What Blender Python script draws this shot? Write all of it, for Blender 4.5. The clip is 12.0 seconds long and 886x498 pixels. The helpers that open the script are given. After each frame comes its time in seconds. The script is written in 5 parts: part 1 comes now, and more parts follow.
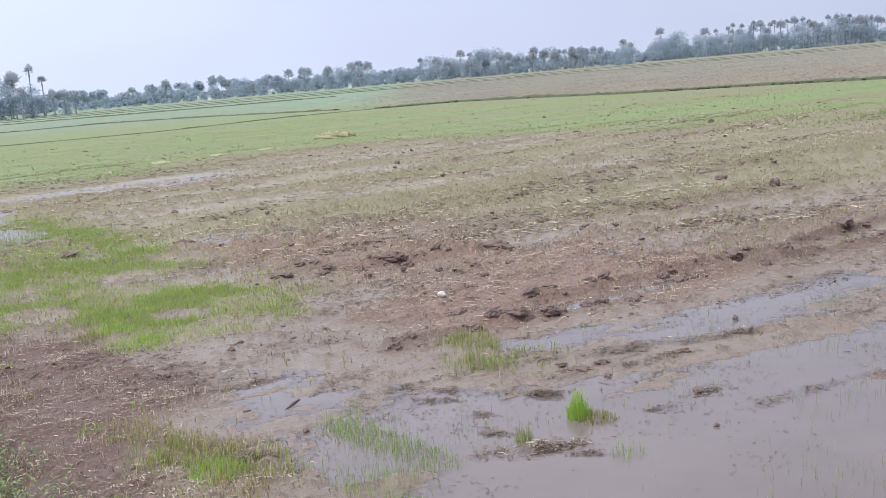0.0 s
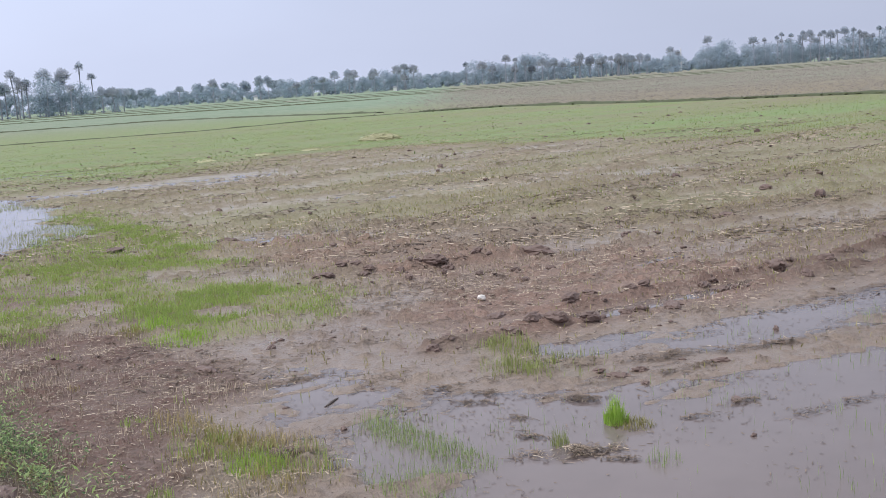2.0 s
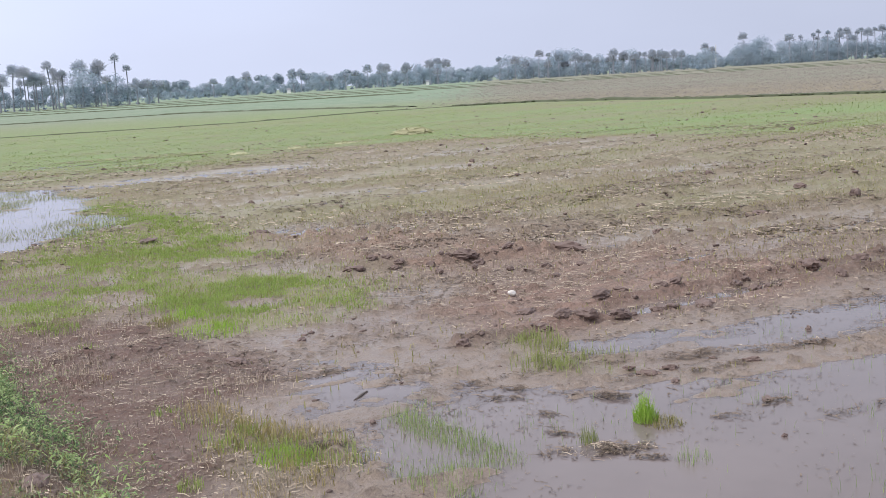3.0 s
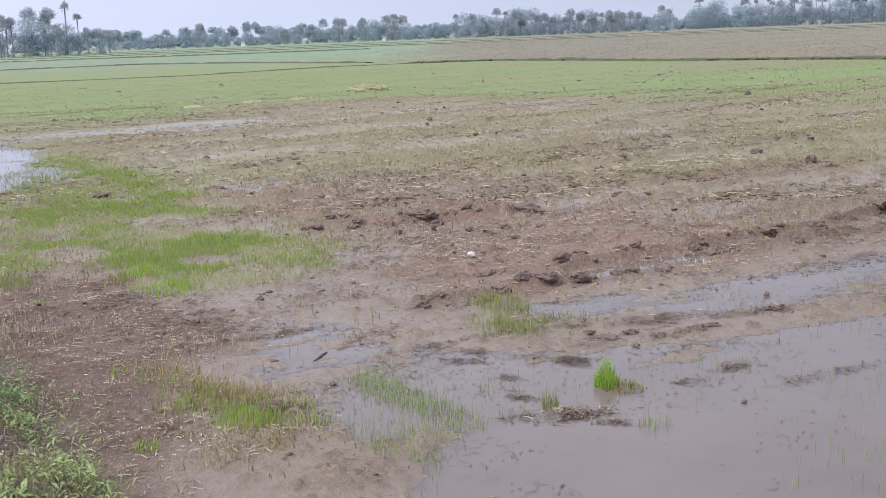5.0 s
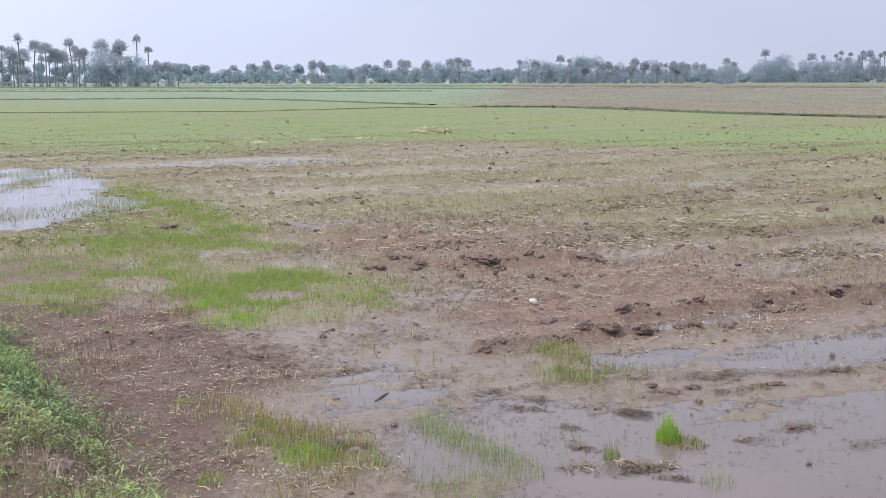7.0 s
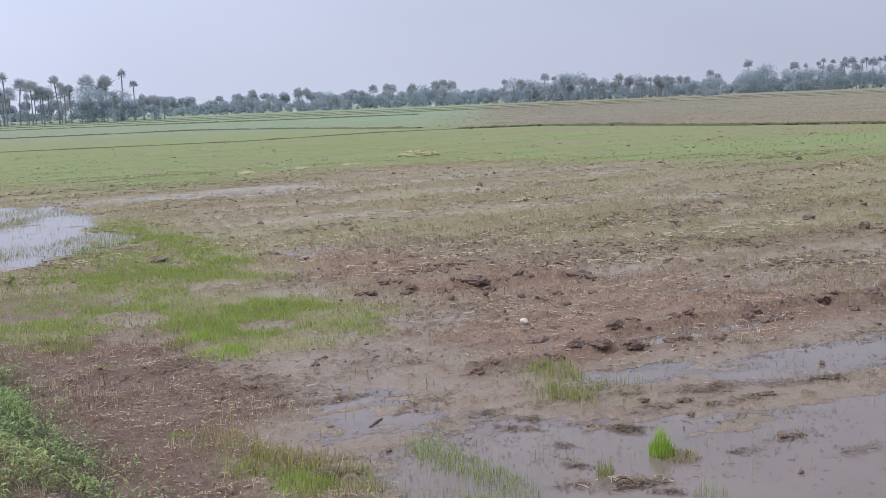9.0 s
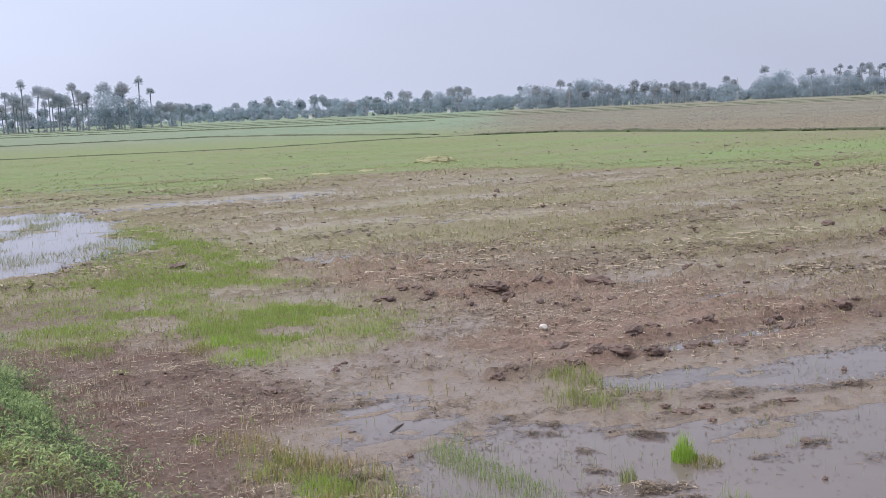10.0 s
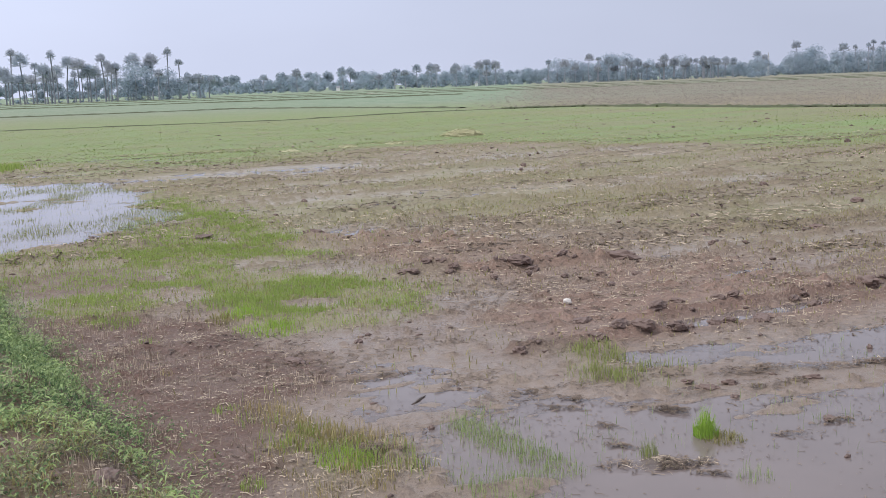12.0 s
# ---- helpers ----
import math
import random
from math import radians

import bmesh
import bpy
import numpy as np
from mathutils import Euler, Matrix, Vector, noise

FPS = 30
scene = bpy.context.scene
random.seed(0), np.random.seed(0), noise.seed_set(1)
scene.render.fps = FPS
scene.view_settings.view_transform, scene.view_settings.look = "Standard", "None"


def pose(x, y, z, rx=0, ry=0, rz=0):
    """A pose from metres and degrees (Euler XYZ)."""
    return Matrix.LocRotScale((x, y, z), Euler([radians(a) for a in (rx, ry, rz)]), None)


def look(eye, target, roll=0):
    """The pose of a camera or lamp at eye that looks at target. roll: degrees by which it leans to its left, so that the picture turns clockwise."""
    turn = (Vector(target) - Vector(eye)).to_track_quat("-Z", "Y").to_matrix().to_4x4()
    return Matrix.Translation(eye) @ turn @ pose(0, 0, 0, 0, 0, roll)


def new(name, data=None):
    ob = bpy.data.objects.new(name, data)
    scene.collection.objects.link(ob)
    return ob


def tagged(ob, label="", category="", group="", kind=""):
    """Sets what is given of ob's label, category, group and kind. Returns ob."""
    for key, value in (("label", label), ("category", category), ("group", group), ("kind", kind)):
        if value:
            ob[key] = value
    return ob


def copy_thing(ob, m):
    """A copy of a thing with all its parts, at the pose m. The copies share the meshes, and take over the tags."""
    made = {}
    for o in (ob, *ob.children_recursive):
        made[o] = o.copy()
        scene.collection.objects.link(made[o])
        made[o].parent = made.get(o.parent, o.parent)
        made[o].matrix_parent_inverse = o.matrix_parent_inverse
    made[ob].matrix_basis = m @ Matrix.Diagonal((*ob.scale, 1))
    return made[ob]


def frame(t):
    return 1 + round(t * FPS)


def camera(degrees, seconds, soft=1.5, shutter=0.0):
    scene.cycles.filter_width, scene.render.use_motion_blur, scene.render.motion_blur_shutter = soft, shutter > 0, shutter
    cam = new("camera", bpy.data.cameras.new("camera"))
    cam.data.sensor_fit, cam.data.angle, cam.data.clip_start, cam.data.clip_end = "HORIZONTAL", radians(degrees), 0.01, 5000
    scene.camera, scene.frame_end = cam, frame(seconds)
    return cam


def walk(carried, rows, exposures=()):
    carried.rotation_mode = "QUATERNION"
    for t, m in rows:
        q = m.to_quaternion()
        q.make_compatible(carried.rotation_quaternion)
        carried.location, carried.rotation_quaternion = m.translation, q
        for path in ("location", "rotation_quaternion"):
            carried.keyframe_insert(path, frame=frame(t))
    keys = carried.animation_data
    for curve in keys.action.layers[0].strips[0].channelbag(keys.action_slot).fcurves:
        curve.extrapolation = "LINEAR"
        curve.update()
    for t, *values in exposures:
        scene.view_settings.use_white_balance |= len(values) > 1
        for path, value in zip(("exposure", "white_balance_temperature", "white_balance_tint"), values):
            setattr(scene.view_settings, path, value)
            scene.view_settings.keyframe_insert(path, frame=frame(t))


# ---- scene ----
cam = camera(41.94, 12.0, soft=0.85)

# seconds, eye x y z, yaw to the left, pitch up, roll
PATH = [
    (0.0, 0.059, 0.036, 1.624, -3.51, -8.50, -4.90),
    (0.2, 0.069, 0.044, 1.625, -2.47, -11.52, -7.14),
    (0.5, 0.055, 0.006, 1.631, -2.36, -9.83, -4.66),
    (1.0, 0.054, 0.009, 1.637, -3.23, -9.99, -4.61),
    (1.5, 0.058, 0.013, 1.629, -3.47, -8.31, -3.36),
    (2.0, 0.058, -0.003, 1.623, -1.47, -8.14, -3.87),
    (2.5, 0.056, -0.004, 1.625, -0.39, -8.44, -3.50),
    (4.5, 0.056, 0.003, 1.625, 0.94, -7.69, -3.79),
    (5.0, 0.011, 0.055, 1.637, -2.16, -10.51, -2.08),
    (5.2, -0.010, -0.011, 1.650, 0.63, -6.50, -1.59),
    (5.5, -0.018, -0.003, 1.645, 1.88, -8.45, -1.79),
    (6.0, -0.018, 0.011, 1.638, -0.25, -8.38, -1.92),
    (6.5, -0.041, 0.002, 1.658, -1.17, -7.01, -0.25),
    (7.0, -0.048, 0.020, 1.658, 0.56, -8.35, -0.07),
    (7.2, -0.048, 0.009, 1.666, 1.45, -8.04, -0.20),
    (8.8, -0.017, -0.022, 1.670, 0.33, -7.27, -2.61),
    (9.0, -0.024, -0.026, 1.674, 0.14, -7.27, -2.29),
    (9.5, -0.039, -0.030, 1.671, 1.21, -7.81, -1.37),
    (10.0, -0.053, -0.027, 1.670, 0.90, -6.92, -2.38),
    (10.5, -0.037, -0.033, 1.668, 1.80, -8.73, -1.24),
    (11.0, -0.033, -0.004, 1.657, 0.98, -7.36, -1.72),
    (11.5, -0.045, -0.023, 1.668, 2.32, -8.21, -2.62),
    (12.0, -0.039, -0.023, 1.664, 2.26, -8.17, -1.98),
]


def aim(x, y, z, yaw, pitch, roll):
    a, p = radians(yaw), radians(pitch)
    ahead = Vector((-math.sin(a) * math.cos(p), math.cos(a) * math.cos(p), math.sin(p)))
    return look((x, y, z), Vector((x, y, z)) + ahead, roll)


# seconds, stops, kelvin, tint
EXPOSURES = [(0.0, 0.66, 6330, 10), (0.5, 0.84, 6280, 10), (1.0, 0.84, 6230, 10), (1.5, 0.56, 6330, 10), (2.0, 0.41, 6400, 10),
             (2.5, 0.57, 6500, 10), (4.5, 0.30, 6430, 10), (5.0, 0.56, 6430, 10), (5.5, 0.43, 6430, 10), (6.0, 0.57, 6450, 10),
             (6.5, 0.42, 6500, 10), (7.0, 0.56, 6500, 10), (9.0, 0.30, 6520, 10), (9.5, 0.30, 6520, 10), (10.0, 0.39, 6520, 10),
             (10.5, 0.42, 6520, 10), (11.0, 0.39, 6520, 10), (11.5, 0.39, 6520, 10), (12.0, 0.38, 6520, 10)]
walk(cam, [(t, aim(*row)) for t, *row in PATH], EXPOSURES)

# ---- sky and sun: a hazy overcast monsoon sky ----
world = bpy.data.worlds.new("overcast_sky")
scene.world = world
world.use_nodes = True
wn, wl = world.node_tree.nodes, world.node_tree.links
wn.clear()
SUN_EL, SUN_AZ = radians(50), radians(-115)
nishita = wn.new("ShaderNodeTexSky")
nishita.sky_type, nishita.sun_disc = "NISHITA", False
nishita.sun_elevation, nishita.sun_rotation = SUN_EL, SUN_AZ
nishita.air_density, nishita.dust_density = 1.5, 4.0
way = wn.new("ShaderNodeTexCoord")
sep = wn.new("ShaderNodeSeparateXYZ")
wl.new(way.outputs["Generated"], sep.inputs[0])
ramp = wn.new("ShaderNodeValToRGB")
ramp.color_ramp.elements[0].position, ramp.color_ramp.elements[0].color = 0.0, (4.9, 5.35, 6.9, 1)
ramp.color_ramp.elements[1].position, ramp.color_ramp.elements[1].color = 0.8, (9.6, 9.6, 10.2, 1)
mid = ramp.color_ramp.elements.new(0.12)
mid.color = (4.6, 5.1, 6.8, 1)
wl.new(sep.outputs["Z"], ramp.inputs[0])
cloud = wn.new("ShaderNodeTexNoise")
cloud.inputs["Scale"].default_value, cloud.inputs["Detail"].default_value = 2.2, 4.0
stretch = wn.new("ShaderNodeMapping")
stretch.inputs["Scale"].default_value = (1.0, 1.0, 3.0)
wl.new(way.outputs["Generated"], stretch.inputs[0])
wl.new(stretch.outputs[0], cloud.inputs["Vector"])
lift = wn.new("ShaderNodeMapRange")
lift.inputs["To Min"].default_value, lift.inputs["To Max"].default_value = 0.86, 1.14
wl.new(cloud.outputs["Fac"], lift.inputs["Value"])
side = wn.new("ShaderNodeMapRange")
side.inputs["From Min"].default_value, side.inputs["From Max"].default_value = -0.42, 0.42
side.inputs["To Min"].default_value, side.inputs["To Max"].default_value = 1.24, 0.82
wl.new(sep.outputs["X"], side.inputs["Value"])
both = wn.new("ShaderNodeMath")
both.operation = "MULTIPLY"
wl.new(lift.outputs[0], both.inputs[0])
wl.new(side.outputs[0], both.inputs[1])
shaded = wn.new("ShaderNodeVectorMath")
shaded.operation = "SCALE"
wl.new(ramp.outputs[0], shaded.inputs[0])
wl.new(both.outputs[0], shaded.inputs["Scale"])
veil_mix = wn.new("ShaderNodeMix")
veil_mix.data_type = "RGBA"
veil_mix.inputs["Factor"].default_value = 0.88
wl.new(nishita.outputs[0], veil_mix.inputs["A"])
wl.new(shaded.outputs[0], veil_mix.inputs["B"])
background = wn.new("ShaderNodeBackground")
background.inputs["Strength"].default_value = 0.1
wl.new(veil_mix.outputs["Result"], background.inputs[0])
wout = wn.new("ShaderNodeOutputWorld")
wl.new(background.outputs[0], wout.inputs[0])

sun = new("sun", bpy.data.lights.new("sun", "SUN"))
sun.data.energy, sun.data.angle, sun.data.color = 1.5, radians(14), (1.0, 0.97, 0.92)
sun_dir = Vector((math.sin(SUN_AZ) * math.cos(SUN_EL), math.cos(SUN_AZ) * math.cos(SUN_EL), math.sin(SUN_EL)))
sun.matrix_world = look(sun_dir * 50, (0, 0, 0))


# ---- materials ----
def material(name):
    m = bpy.data.materials.new(name)
    m.use_nodes = True
    return m, m.node_tree.nodes, m.node_tree.links, m.node_tree.nodes["Principled BSDF"]


def noise_tex(nodes, links, scale, detail=4.0, rough=0.55, vector=None):
    n = nodes.new("ShaderNodeTexNoise")
    n.inputs["Scale"].default_value, n.inputs["Detail"].default_value = scale, detail
    n.inputs["Roughness"].default_value = rough
    if vector is not None:
        links.new(vector, n.inputs["Vector"])
    return n.outputs["Fac"]


def remap(nodes, links, value, a, b, c=0.0, d=1.0):
    n = nodes.new("ShaderNodeMapRange")
    for key, v in (("From Min", a), ("From Max", b), ("To Min", c), ("To Max", d)):
        n.inputs[key].default_value = v
    links.new(value, n.inputs["Value"])
    return n.outputs[0]


def mixed(nodes, links, fac, a, b):
    n = nodes.new("ShaderNodeMix")
    n.data_type = "RGBA"
    for socket, v in (("Factor", fac), ("A", a), ("B", b)):
        if isinstance(v, bpy.types.NodeSocket):
            links.new(v, n.inputs[socket])
        elif socket == "Factor":
            n.inputs[socket].default_value = v
        else:
            n.inputs[socket].default_value = (*v, 1)
    return n.outputs["Result"]


def maths(nodes, links, op, a, b):
    n = nodes.new("ShaderNodeMath")
    n.operation = op
    for k, v in enumerate((a, b)):
        if isinstance(v, bpy.types.NodeSocket):
            links.new(v, n.inputs[k])
        else:
            n.inputs[k].default_value = v
    return n.outputs[0]


def bumped(nodes, links, bsdf, height, distance, strength=1.0):
    b = nodes.new("ShaderNodeBump")
    b.inputs["Distance"].default_value, b.inputs["Strength"].default_value = distance, strength
    links.new(height, b.inputs["Height"])
    links.new(b.outputs[0], bsdf.inputs["Normal"])


def ground_material():
    m, n, l, p = material("wet_field_soil")
    pos = n.new("ShaderNodeNewGeometry").outputs["Position"]
    att = n.new("ShaderNodeAttribute")
    att.attribute_name = "cover"
    cut = n.new("ShaderNodeSeparateColor")
    l.new(att.outputs["Color"], cut.inputs[0])
    green, bare, wet, far = cut.outputs[0], cut.outputs[1], cut.outputs[2], att.outputs["Alpha"]
    big = noise_tex(n, l, 0.9, 5, 0.6, pos)
    fine = noise_tex(n, l, 20, 7, 0.7, pos)
    speck = noise_tex(n, l, 55, 3, 0.6, pos)
    mud = mixed(n, l, remap(n, l, big, 0.35, 0.68), (0.272, 0.217, 0.173), (0.203, 0.155, 0.122))
    dark = mixed(n, l, remap(n, l, fine, 0.35, 0.7), (0.119, 0.070, 0.057), (0.180, 0.111, 0.091))
    col = mixed(n, l, bare, mud, dark)
    tone = n.new("ShaderNodeAttribute")
    tone.attribute_name = "red_earth"
    col = mixed(n, l, tone.outputs["Fac"], col, (0.252, 0.160, 0.128))
    col = mixed(n, l, remap(n, l, fine, 0.5, 0.66, 0, 0.6), col, (0.105, 0.076, 0.066))
    damp = noise_tex(n, l, 7, 5, 0.7, pos)
    col = mixed(n, l, remap(n, l, damp, 0.53, 0.6, 0, 0.35), col, (0.12, 0.088, 0.078))
    straw_fleck = maths(n, l, "MULTIPLY", remap(n, l, speck, 0.66, 0.72, 0, 0.6), maths(n, l, "SUBTRACT", 1.0, maths(n, l, "MAXIMUM", wet, green)))
    grit = noise_tex(n, l, 32, 4, 0.6, pos)
    col = mixed(n, l, remap(n, l, grit, 0.55, 0.66, 0, 0.65), col, (0.085, 0.064, 0.058))
    col = mixed(n, l, remap(n, l, grit, 0.42, 0.33, 0, 0.5), col, (0.36, 0.30, 0.26))
    col = mixed(n, l, straw_fleck, col, (0.42, 0.34, 0.24))
    col = mixed(n, l, maths(n, l, "MULTIPLY", wet, remap(n, l, fine, 0.35, 0.6, 0.9, 0.45)), col, (0.193, 0.148, 0.121))
    # wettest streaks get a lighter base colour that paints in their sheen
    col = mixed(n, l, remap(n, l, wet, 1.0, 1.25, 0, 0.3), col, (0.34, 0.31, 0.27))
    sward = mixed(n, l, remap(n, l, fine, 0.3, 0.7), (0.130, 0.207, 0.066), (0.208, 0.292, 0.100))
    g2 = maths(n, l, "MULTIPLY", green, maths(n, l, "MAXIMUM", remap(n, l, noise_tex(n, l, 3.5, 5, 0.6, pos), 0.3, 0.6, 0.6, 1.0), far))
    sward = mixed(n, l, remap(n, l, green, 0.48, 0.85), (0.213, 0.202, 0.100), sward)
    plot = remap(n, l, noise_tex(n, l, 0.3, 8, 0.72, pos), 0.4, 0.6)
    thin = remap(n, l, noise_tex(n, l, 0.55, 9, 0.76, pos), 0.48, 0.62, 0.0, 0.6)
    sward = mixed(n, l, thin, sward, (0.205, 0.198, 0.105))
    # far crop made paler and bluer: haze put into the ground colour
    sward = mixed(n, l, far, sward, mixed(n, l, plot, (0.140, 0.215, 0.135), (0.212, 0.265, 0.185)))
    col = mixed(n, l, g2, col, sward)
    l.new(col, p.inputs["Base Color"])
    dull = remap(n, l, noise_tex(n, l, 2.2, 4, 0.6, pos), 0.35, 0.65, 0.0, 0.2)
    slick = maths(n, l, "MULTIPLY", wet, remap(n, l, green, 0.2, 0.6, 1.0, 0.35))
    rough = maths(n, l, "SUBTRACT", 0.9, maths(n, l, "MULTIPLY", slick, maths(n, l, "SUBTRACT", 0.68, dull)))
    l.new(rough, p.inputs["Roughness"])
    p.inputs["Specular IOR Level"].default_value = 0.55
    h = maths(n, l, "ADD", fine, maths(n, l, "MULTIPLY", speck, 0.35))
    h = maths(n, l, "MULTIPLY", h, remap(n, l, wet, 0.3, 1.0, 1.0, 0.4))
    bumped(n, l, p, h, 0.028, 1.0)
    return m


def water_material():
    m, n, l, p = material("muddy_water")
    pos = n.new("ShaderNodeNewGeometry").outputs["Position"]
    silt = noise_tex(n, l, 0.8, 4, 0.6, pos)
    l.new(mixed(n, l, remap(n, l, silt, 0.35, 0.65), (0.172, 0.142, 0.137), (0.140, 0.115, 0.111)), p.inputs["Base Color"])
    p.inputs["Roughness"].default_value = 0.05
    p.inputs["IOR"].default_value = 1.33
    bumped(n, l, p, noise_tex(n, l, 9, 2, 0.5, pos), 0.002, 0.35)
    att = n.new("ShaderNodeAttribute")
    att.attribute_name = "depth"
    l.new(remap(n, l, att.outputs["Fac"], 0.0, 1.0, 0.15, 1.0), p.inputs["Alpha"])
    return m


def leaf_material(name, a, b, through_light=0.25, rough=0.55, per="island", haze_gaps=0.0):
    """Thin leaf: two tones mixed by leaf or by tree, some light let through."""
    m, n, l, p = material(name)
    if per == "island":
        rnd = n.new("ShaderNodeNewGeometry").outputs["Random Per Island"]
    else:
        rnd = n.new("ShaderNodeObjectInfo").outputs["Random"]
    pos = n.new("ShaderNodeNewGeometry").outputs["Position"]
    fac = maths(n, l, "ADD", maths(n, l, "MULTIPLY", rnd, 0.7), maths(n, l, "MULTIPLY", noise_tex(n, l, 1.7, 3, 0.6, pos), 0.3))
    col = mixed(n, l, fac, a, b)
    l.new(col, p.inputs["Base Color"])
    p.inputs["Roughness"].default_value = rough
    p.inputs["Specular IOR Level"].default_value = 0.25
    thin = n.new("ShaderNodeBsdfTranslucent")
    l.new(col, thin.inputs["Color"])
    mix = n.new("ShaderNodeMixShader")
    mix.inputs[0].default_value = through_light
    l.new(p.outputs[0], mix.inputs[1])
    l.new(thin.outputs[0], mix.inputs[2])
    if haze_gaps:
        # open air between leaflets, widened so that sky shows through as haze
        clear, haze_mix = n.new("ShaderNodeBsdfTransparent"), n.new("ShaderNodeMixShader")
        haze_mix.inputs[0].default_value = haze_gaps
        l.new(mix.outputs[0], haze_mix.inputs[1])
        l.new(clear.outputs[0], haze_mix.inputs[2])
        mix = haze_mix
    l.new(mix.outputs[0], n["Material Output"].inputs["Surface"])
    return m


def lump_material(name, a, b, rough, grain=25.0, depth=0.01):
    m, n, l, p = material(name)
    tc = n.new("ShaderNodeNewGeometry").outputs["Position"]
    rnd = n.new("ShaderNodeNewGeometry").outputs["Random Per Island"]
    f = noise_tex(n, l, grain, 5, 0.65, tc)
    fac = maths(n, l, "ADD", maths(n, l, "MULTIPLY", rnd, 0.5), maths(n, l, "MULTIPLY", f, 0.5))
    l.new(mixed(n, l, fac, a, b), p.inputs["Base Color"])
    p.inputs["Roughness"].default_value = rough
    bumped(n, l, p, f, depth, 0.9)
    return m


M_GROUND = ground_material()
M_WATER = water_material()
M_SPROUT = leaf_material("fresh_sprouts", (0.22, 0.325, 0.075), (0.38, 0.46, 0.15), 0.38)
M_MEADOW = leaf_material("young_crop", (0.26, 0.335, 0.115), (0.37, 0.42, 0.165), 0.45)
M_CROP_DEEP = leaf_material("deep_green_crop", (0.13, 0.19, 0.065), (0.22, 0.29, 0.10), 0.4)
M_TUFT = leaf_material("bright_tuft", (0.24, 0.42, 0.05), (0.40, 0.54, 0.12), 0.4)
M_PALE = leaf_material("pale_sprouts", (0.23, 0.27, 0.09), (0.33, 0.36, 0.15), 0.3)
M_VEIL = leaf_material("water_shoots", (0.22, 0.30, 0.115), (0.36, 0.44, 0.185), 0.3)
M_OLIVE = leaf_material("yellowing_grass", (0.20, 0.205, 0.07), (0.38, 0.33, 0.16), 0.25)
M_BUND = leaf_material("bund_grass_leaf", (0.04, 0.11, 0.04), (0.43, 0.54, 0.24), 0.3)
M_BUND_BRIGHT = leaf_material("bright_bund_leaf", (0.20, 0.32, 0.09), (0.46, 0.56, 0.25), 0.3)
# dark copy of the bund leaf: the shade between leaves put into its colour
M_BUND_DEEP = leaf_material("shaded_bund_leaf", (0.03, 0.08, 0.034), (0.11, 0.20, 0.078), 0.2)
M_DRYBUND = leaf_material("dry_bund_leaf", (0.04, 0.040, 0.028), (0.32, 0.31, 0.19), 0.2)
M_STRAW = leaf_material("old_straw", (0.12, 0.09, 0.07), (0.62, 0.52, 0.41), 0.05, 0.8)
M_GOLD = leaf_material("golden_stubble", (0.26, 0.21, 0.10), (0.50, 0.42, 0.22), 0.15, 0.7)
M_FRESH_STRAW = leaf_material("fresh_straw", (0.38, 0.37, 0.22), (0.52, 0.50, 0.33), 0.1, 0.7)
M_ROT = leaf_material("wet_rotten_straw", (0.055, 0.040, 0.034), (0.27, 0.205, 0.155), 0.05, 0.6)
M_CLOD = lump_material("dark_wet_clod", (0.088, 0.060, 0.053), (0.185, 0.128, 0.111), 0.65)
M_TILTH = lump_material("dry_ploughed_soil", (0.115, 0.103, 0.086), (0.345, 0.312, 0.270), 0.9)
M_STONE = lump_material("white_stone", (0.50, 0.46, 0.43), (0.74, 0.71, 0.68), 0.7, 60, 0.003)
M_STICK = lump_material("dark_wet_wood", (0.055, 0.042, 0.036), (0.10, 0.075, 0.062), 0.6, 80, 0.002)
M_RIDGE = lump_material("field_bund_soil", (0.045, 0.055, 0.032), (0.12, 0.14, 0.07), 0.9, 6, 0.05)
M_PATHSOIL = lump_material("pale_dirt", (0.27, 0.24, 0.21), (0.36, 0.32, 0.28), 0.9, 3, 0.02)
# palm leaves: haze of the distance put into a pale blue-grey base colour
M_HAZED_PALM = leaf_material("hazed_palm_leaf", (0.33, 0.395, 0.455), (0.40, 0.42, 0.465), 0.5, 0.6, "object", 0.6)
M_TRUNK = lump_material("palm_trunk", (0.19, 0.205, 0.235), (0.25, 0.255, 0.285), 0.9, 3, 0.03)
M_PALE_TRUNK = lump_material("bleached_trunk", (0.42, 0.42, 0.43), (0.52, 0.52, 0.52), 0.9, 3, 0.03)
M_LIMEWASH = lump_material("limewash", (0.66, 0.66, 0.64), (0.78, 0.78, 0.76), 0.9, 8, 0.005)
# tree, shrub and woods leaves carry the same haze in their base colour
M_HAZED_TREE = leaf_material("hazed_tree_leaf", (0.315, 0.40, 0.47), (0.35, 0.425, 0.485), 0.5, 0.6, "object", 0.55)
M_HAZED_WOODS = leaf_material("hazed_woods_leaf", (0.36, 0.43, 0.50), (0.40, 0.46, 0.52), 0.5, 0.7, "island", 0.2)


# ---- numeric helpers ----
def lattice(ix, iy, seed):
    h = (ix * 374761393 + iy * 668265263 + seed * 974711) & 0xFFFFFFFF
    h = ((h ^ (h >> 13)) * 1274126177) & 0xFFFFFFFF
    return ((h ^ (h >> 16)) & 0xFFFF) / 65535.0


